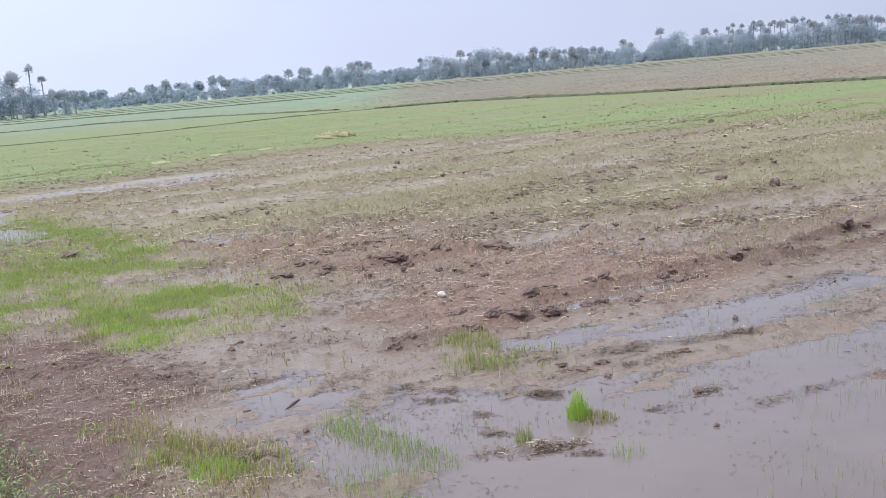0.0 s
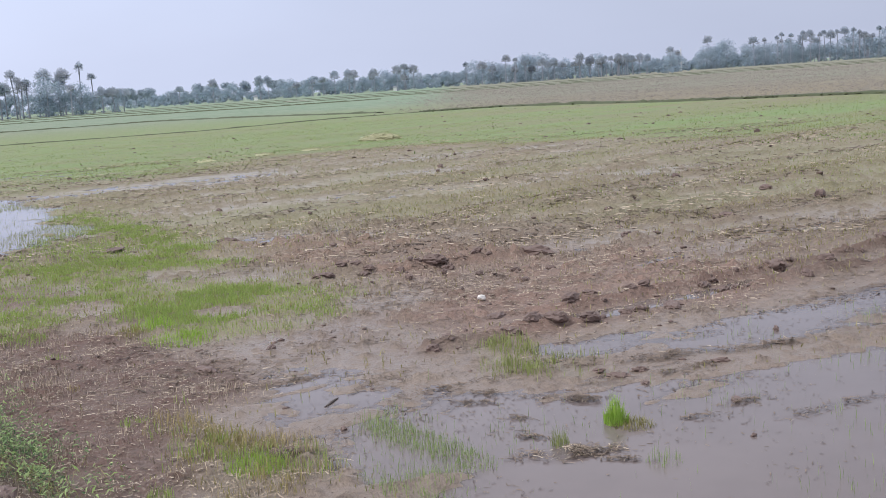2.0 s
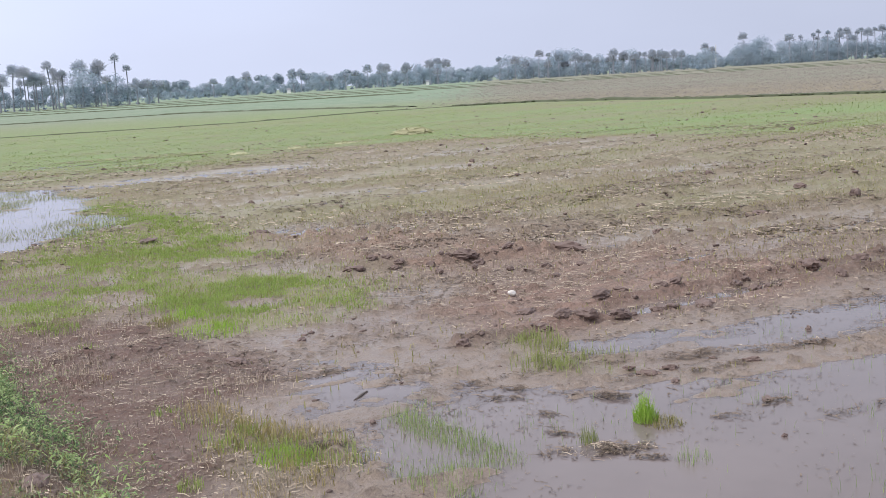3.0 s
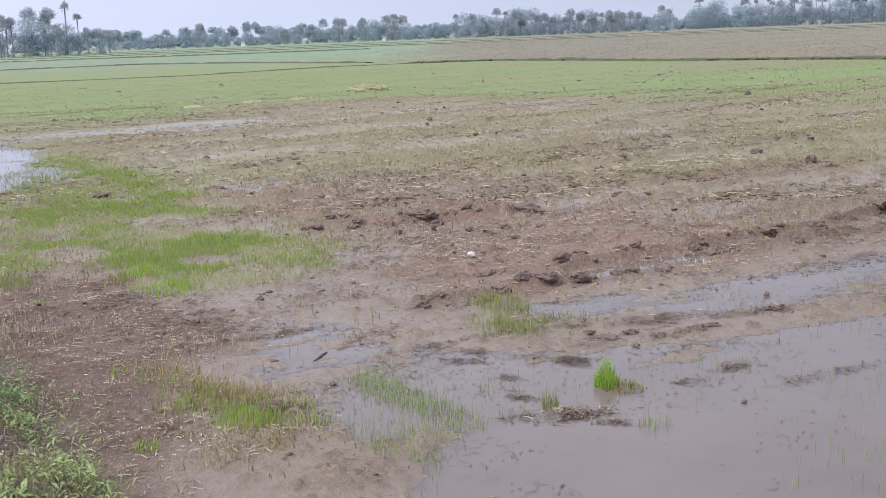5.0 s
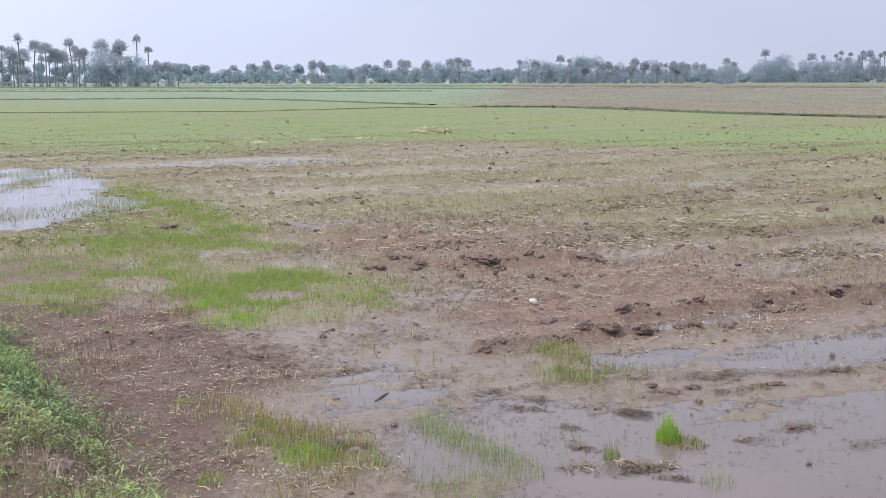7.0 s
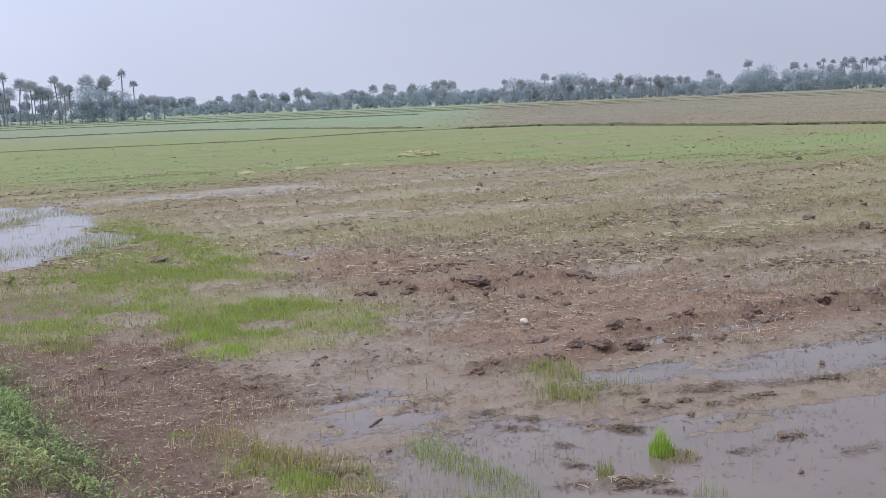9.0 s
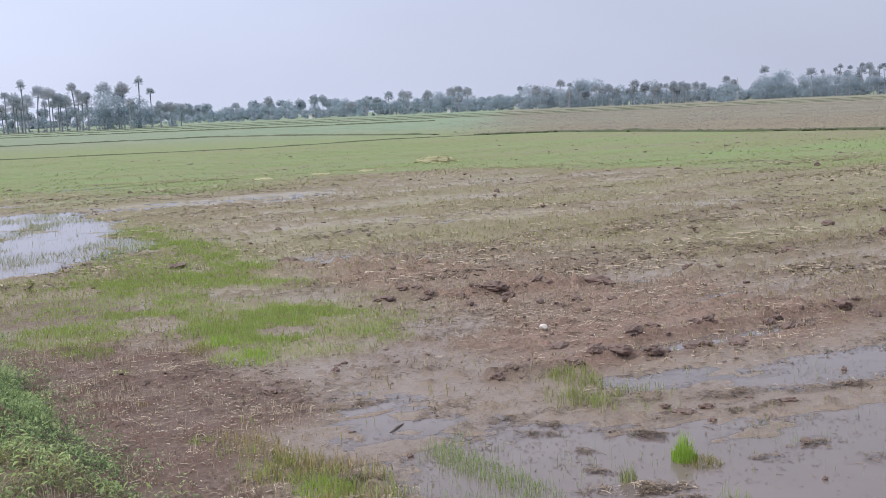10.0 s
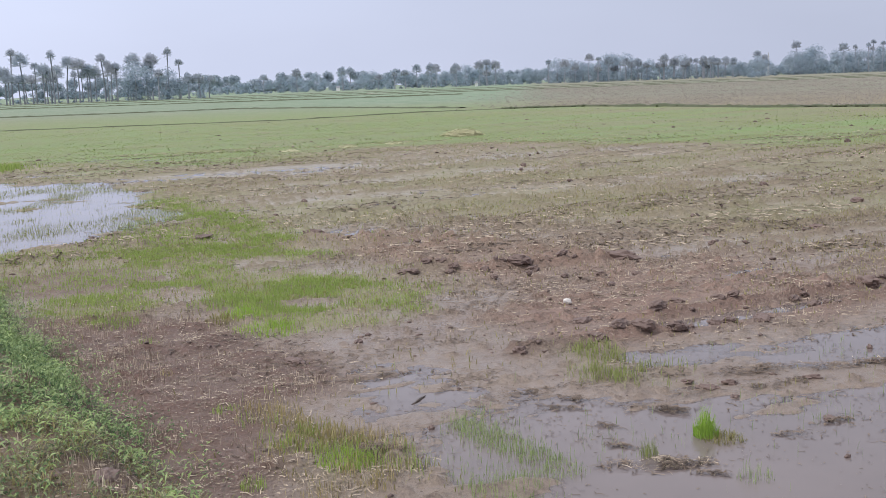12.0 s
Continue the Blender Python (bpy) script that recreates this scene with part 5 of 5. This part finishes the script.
# bearing and height of the palms that stand out, grove by grove
GROVE = [(-22.26, 13.0), (-21.75, 12.4), (-21.2, 9.7), (-20.86, 9.3), (-20.42, 11.9), (-19.85, 10.9), (-19.29, 10.1), (-19.48, 7.7), (-19.16, 7.7),
         (-18.91, 9.1), (-18.79, 9.0), (-18.55, 8.7), (-18.12, 11.2), (-17.85, 8.8), (-16.87, 11.4), (-15.96, 11.5), (-15.21, 12.5), (-14.67, 10.3),
         (-14.28, 6.3), (-13.75, 6.2), (-13.33, 5.7), (-15.68, 7.1), (-22.54, 8.6), (-22.39, 7.1), (-21.94, 7.0), (-21.65, 7.2), (-21.37, 6.9), (-20.73, 7.9), (-17.59, 9.2)]
for az, tall in GROVE:
    plant_palm(az, tall, 286 + wood.uniform(-14, 14))
for az, tall in ((-20.25, 9.6), (-20.55, 8.0), (-18.0, 10.4), (-16.1, 10.2), (-15.5, 6.4), (-22.9, 9.8), (-23.3, 11.0), (-23.8, 8.0)):
    plant_palm(az, tall, 300 + wood.uniform(-14, 14))
MIDDLE = [(-9.11, 8.6), (-6.89, 9.1), (-6.5, 8.7), (-3.25, 9.5), (-2.56, 9.0), (-2.3, 8.8), (-1.32, 8.8), (-0.2, 9.2), (0.16, 10.1), (0.6, 9.2), (-10.72, 7.1), (-3.82, 7.1), (-5.16, 5.7),
          (5.11, 11.0), (5.6, 9.6), (6.1, 9.4), (6.91, 8.6), (7.5, 8.4), (8.74, 9.3), (9.23, 8.5), (9.76, 7.5), (10.29, 7.4), (10.6, 8.3), (11.03, 8.0), (11.6, 7.7), (11.95, 7.5), (3.97, 9.2), (3.19, 9.0)]
for az, tall in MIDDLE:
    plant_palm(az, tall, 430 + wood.uniform(-10, 10))
RIGHT = [(14.89, 14.4), (16.95, 12.4), (17.47, 11.9), (18.25, 13.8), (18.03, 12.4), (18.6, 12.8), (19.11, 13.9), (19.5, 13.7), (19.88, 12.5), (20.13, 13.4), (20.34, 12.5), (20.68, 13.2),
         (21.02, 13.7), (21.39, 13.6), (21.64, 12.5), (21.85, 12.0), (22.47, 13.2), (22.84, 13.4), (23.13, 12.0), (23.41, 12.6), (23.82, 11.7), (24.35, 12.0), (24.63, 11.6), (13.05, 11.2), (13.45, 9.7)]
for az, tall in RIGHT:
    plant_palm(az, tall, 520 + wood.uniform(-12, 12))
for k in range(22):
    plant_palm(18.0 + 7.6 * wood.random(), wood.uniform(9.0, 12.4), 540 + wood.uniform(-10, 15))
for k in range(26):
    plant_palm(wood.choice((-3.3, -0.3, 5.5, 7.5, 9.5, 11.0)) + wood.uniform(-1.3, 1.3), wood.uniform(6.0, 8.2), 440 + wood.uniform(-10, 15))

TREES += [broadleaf(8.0, 7.5, 71, low=0.15), broadleaf(7.0, 8.5, 72, low=0.12), broadleaf(9.0, 7.0, 73, low=0.15), broadleaf(6.0, 7.0, 74, low=0.12)]
SHRUBS += [shrub(3.0, 5.0, 81), shrub(2.4, 4.0, 82), shrub(3.6, 5.5, 83)]
# tall dense trees of the near grove
for az, tall, dist in ((-16.75, 9.6, 282), (-16.2, 8.4, 284), (-17.1, 6.6, 286), (-15.3, 6.4, 284), (-14.75, 5.8, 286), (-19.55, 4.6, 280), (-13.6, 4.4, 290), (14.75, 8.8, 518), (15.2, 9.4, 522), (15.0, 7.0, 515), (17.0, 8.0, 520), (17.6, 8.4, 520), (18.6, 9.0, 524), (13.1, 8.8, 425)):
    k = wood.randrange(3)
    plant(TREES[k], az, dist, tall / (8.0, 7.0, 9.0)[k], wood, made)
PROFILE = ([-24, -22, -17.5, -13.2, -11, -9, -6, -3.5, -2, 0.5, 1.3, 1.9, 2.6, 4, 6, 9, 11, 13, 14.0, 14.4, 15, 18, 21, 24, 26],
           [0.12, 0.12, 0.15, 0.25, 0.45, 0.50, 0.50, 0.62, 0.62, 0.72, 0.40, 0.45, 0.72, 0.82, 0.85, 0.72, 0.60, 0.62, 0.25, 0.35, 0.95, 0.85, 0.85, 0.95, 0.95])
az = -24.5
while az < 26:
    el = float(np.interp(az, *PROFILE)) * wood.uniform(0.75, 1.18)
    dist = (455 if az < 14 else 535) + wood.uniform(-15, 15)
    k = wood.randrange(4)
    plant(TREES[k], az, dist, max(2.5, dist * math.tan(radians(el)) + 1.65) / (8.0, 7.0, 9.0, 6.0)[k], wood, made)
    az += wood.uniform(0.24, 0.42)
az = -23.5
while az < 25.5:
    dist = 292 if az < -13.2 else 440 if az < 14 else 520
    plant(SHRUBS[wood.randrange(3)], az, dist + wood.uniform(-6, 10), wood.uniform(0.6, 1.05) * (0.55 if az < -13.2 else 1.3), wood, made)
    az += wood.uniform(0.35, 0.7) if az > -13.2 else wood.uniform(0.35, 0.8)
plant(SHRUBS[2], 12.95, 330, 1.15, wood, made)
plant(SHRUBS[0], -10.6, 400, 0.9, wood, made)


def bare_trunk(az, dist, tall):
    """A palm trunk that has lost its crown."""
    a, bm = radians(az), bmesh.new()
    limb_mesh(bm, [(Vector((0, 0, -0.3)), 0.26), (Vector((0.03, 0, tall * 0.4)), 0.19), (Vector((0.12, 0.03, tall * 0.97)), 0.16), (Vector((0.12, 0.03, tall)), 0.05)])
    ob = part("dead_palm", bm, M_PALE_TRUNK)
    ob.location = (dist * math.sin(a), dist * math.cos(a), 0.0)
    return tagged(ob, "pale bare trunk of a dead palm at the field's edge", "palm", "palms along the field's edge")


def hut(az, dist, wide, tall):
    """A small whitewashed field hut with a pitched thatch roof."""
    a, base = radians(az), new("hut")
    bm = bmesh.new()
    bmesh.ops.create_cube(bm, size=1.0, matrix=Matrix.Translation((0, 0, tall * 0.5 - 0.05)) @ Matrix.Diagonal((wide, wide * 0.8, tall + 0.1, 1)))
    part("wall", bm, M_LIMEWASH, base, "whitewashed wall")
    bm, w, d = bmesh.new(), wide * 0.62, wide * 0.52
    low = [bm.verts.new((x, y, tall - 0.02)) for x, y in ((-w, -d), (w, -d), (w, d), (-w, d))]
    top = [bm.verts.new((x, 0, tall + wide * 0.42)) for x in (-w * 0.8, w * 0.8)]
    for f in ((low[3], low[2], low[1], low[0]), (low[0], low[1], top[1], top[0]), (low[2], low[3], top[0], top[1]), (low[1], low[2], top[1]), (low[3], low[0], top[0])):
        bm.faces.new(f)
    part("roof", bm, M_TRUNK, base, "grey thatch roof")
    base.location = (dist * math.sin(a), dist * math.cos(a), 0.0)
    return tagged(base, "small whitewashed hut with a thatch roof before the trees", "hut", "huts by the trees")


bare_trunk(13.56, 505, 9.6)
hut(-7.13, 428, 1.3, 1.3)
hut(-0.34, 428, 1.2, 1.3)


# the woods behind, too far to tell tree from tree
def far_woods():
    r = random.Random(9)
    blobs = []
    for k in range(620):
        a = radians(-40 + 80 * (k + r.random()) / 620)
        d = r.uniform(620, 700)
        rad = r.uniform(2.2, 3.6)
        blobs.append((Vector((d * math.sin(a), d * math.cos(a), r.uniform(0.6, 6.0 + 2.6 * (a < radians(-4))))), rad, 0.8))
    me = leaf_cloud(blobs, 120000, 0.85, r)
    me.name = "far_woods"
    tagged(part("far_woods", me, M_HAZED_WOODS), "far belt of woods along the horizon, haze tinted into its leaves", "woods", kind="stuff")


far_woods()
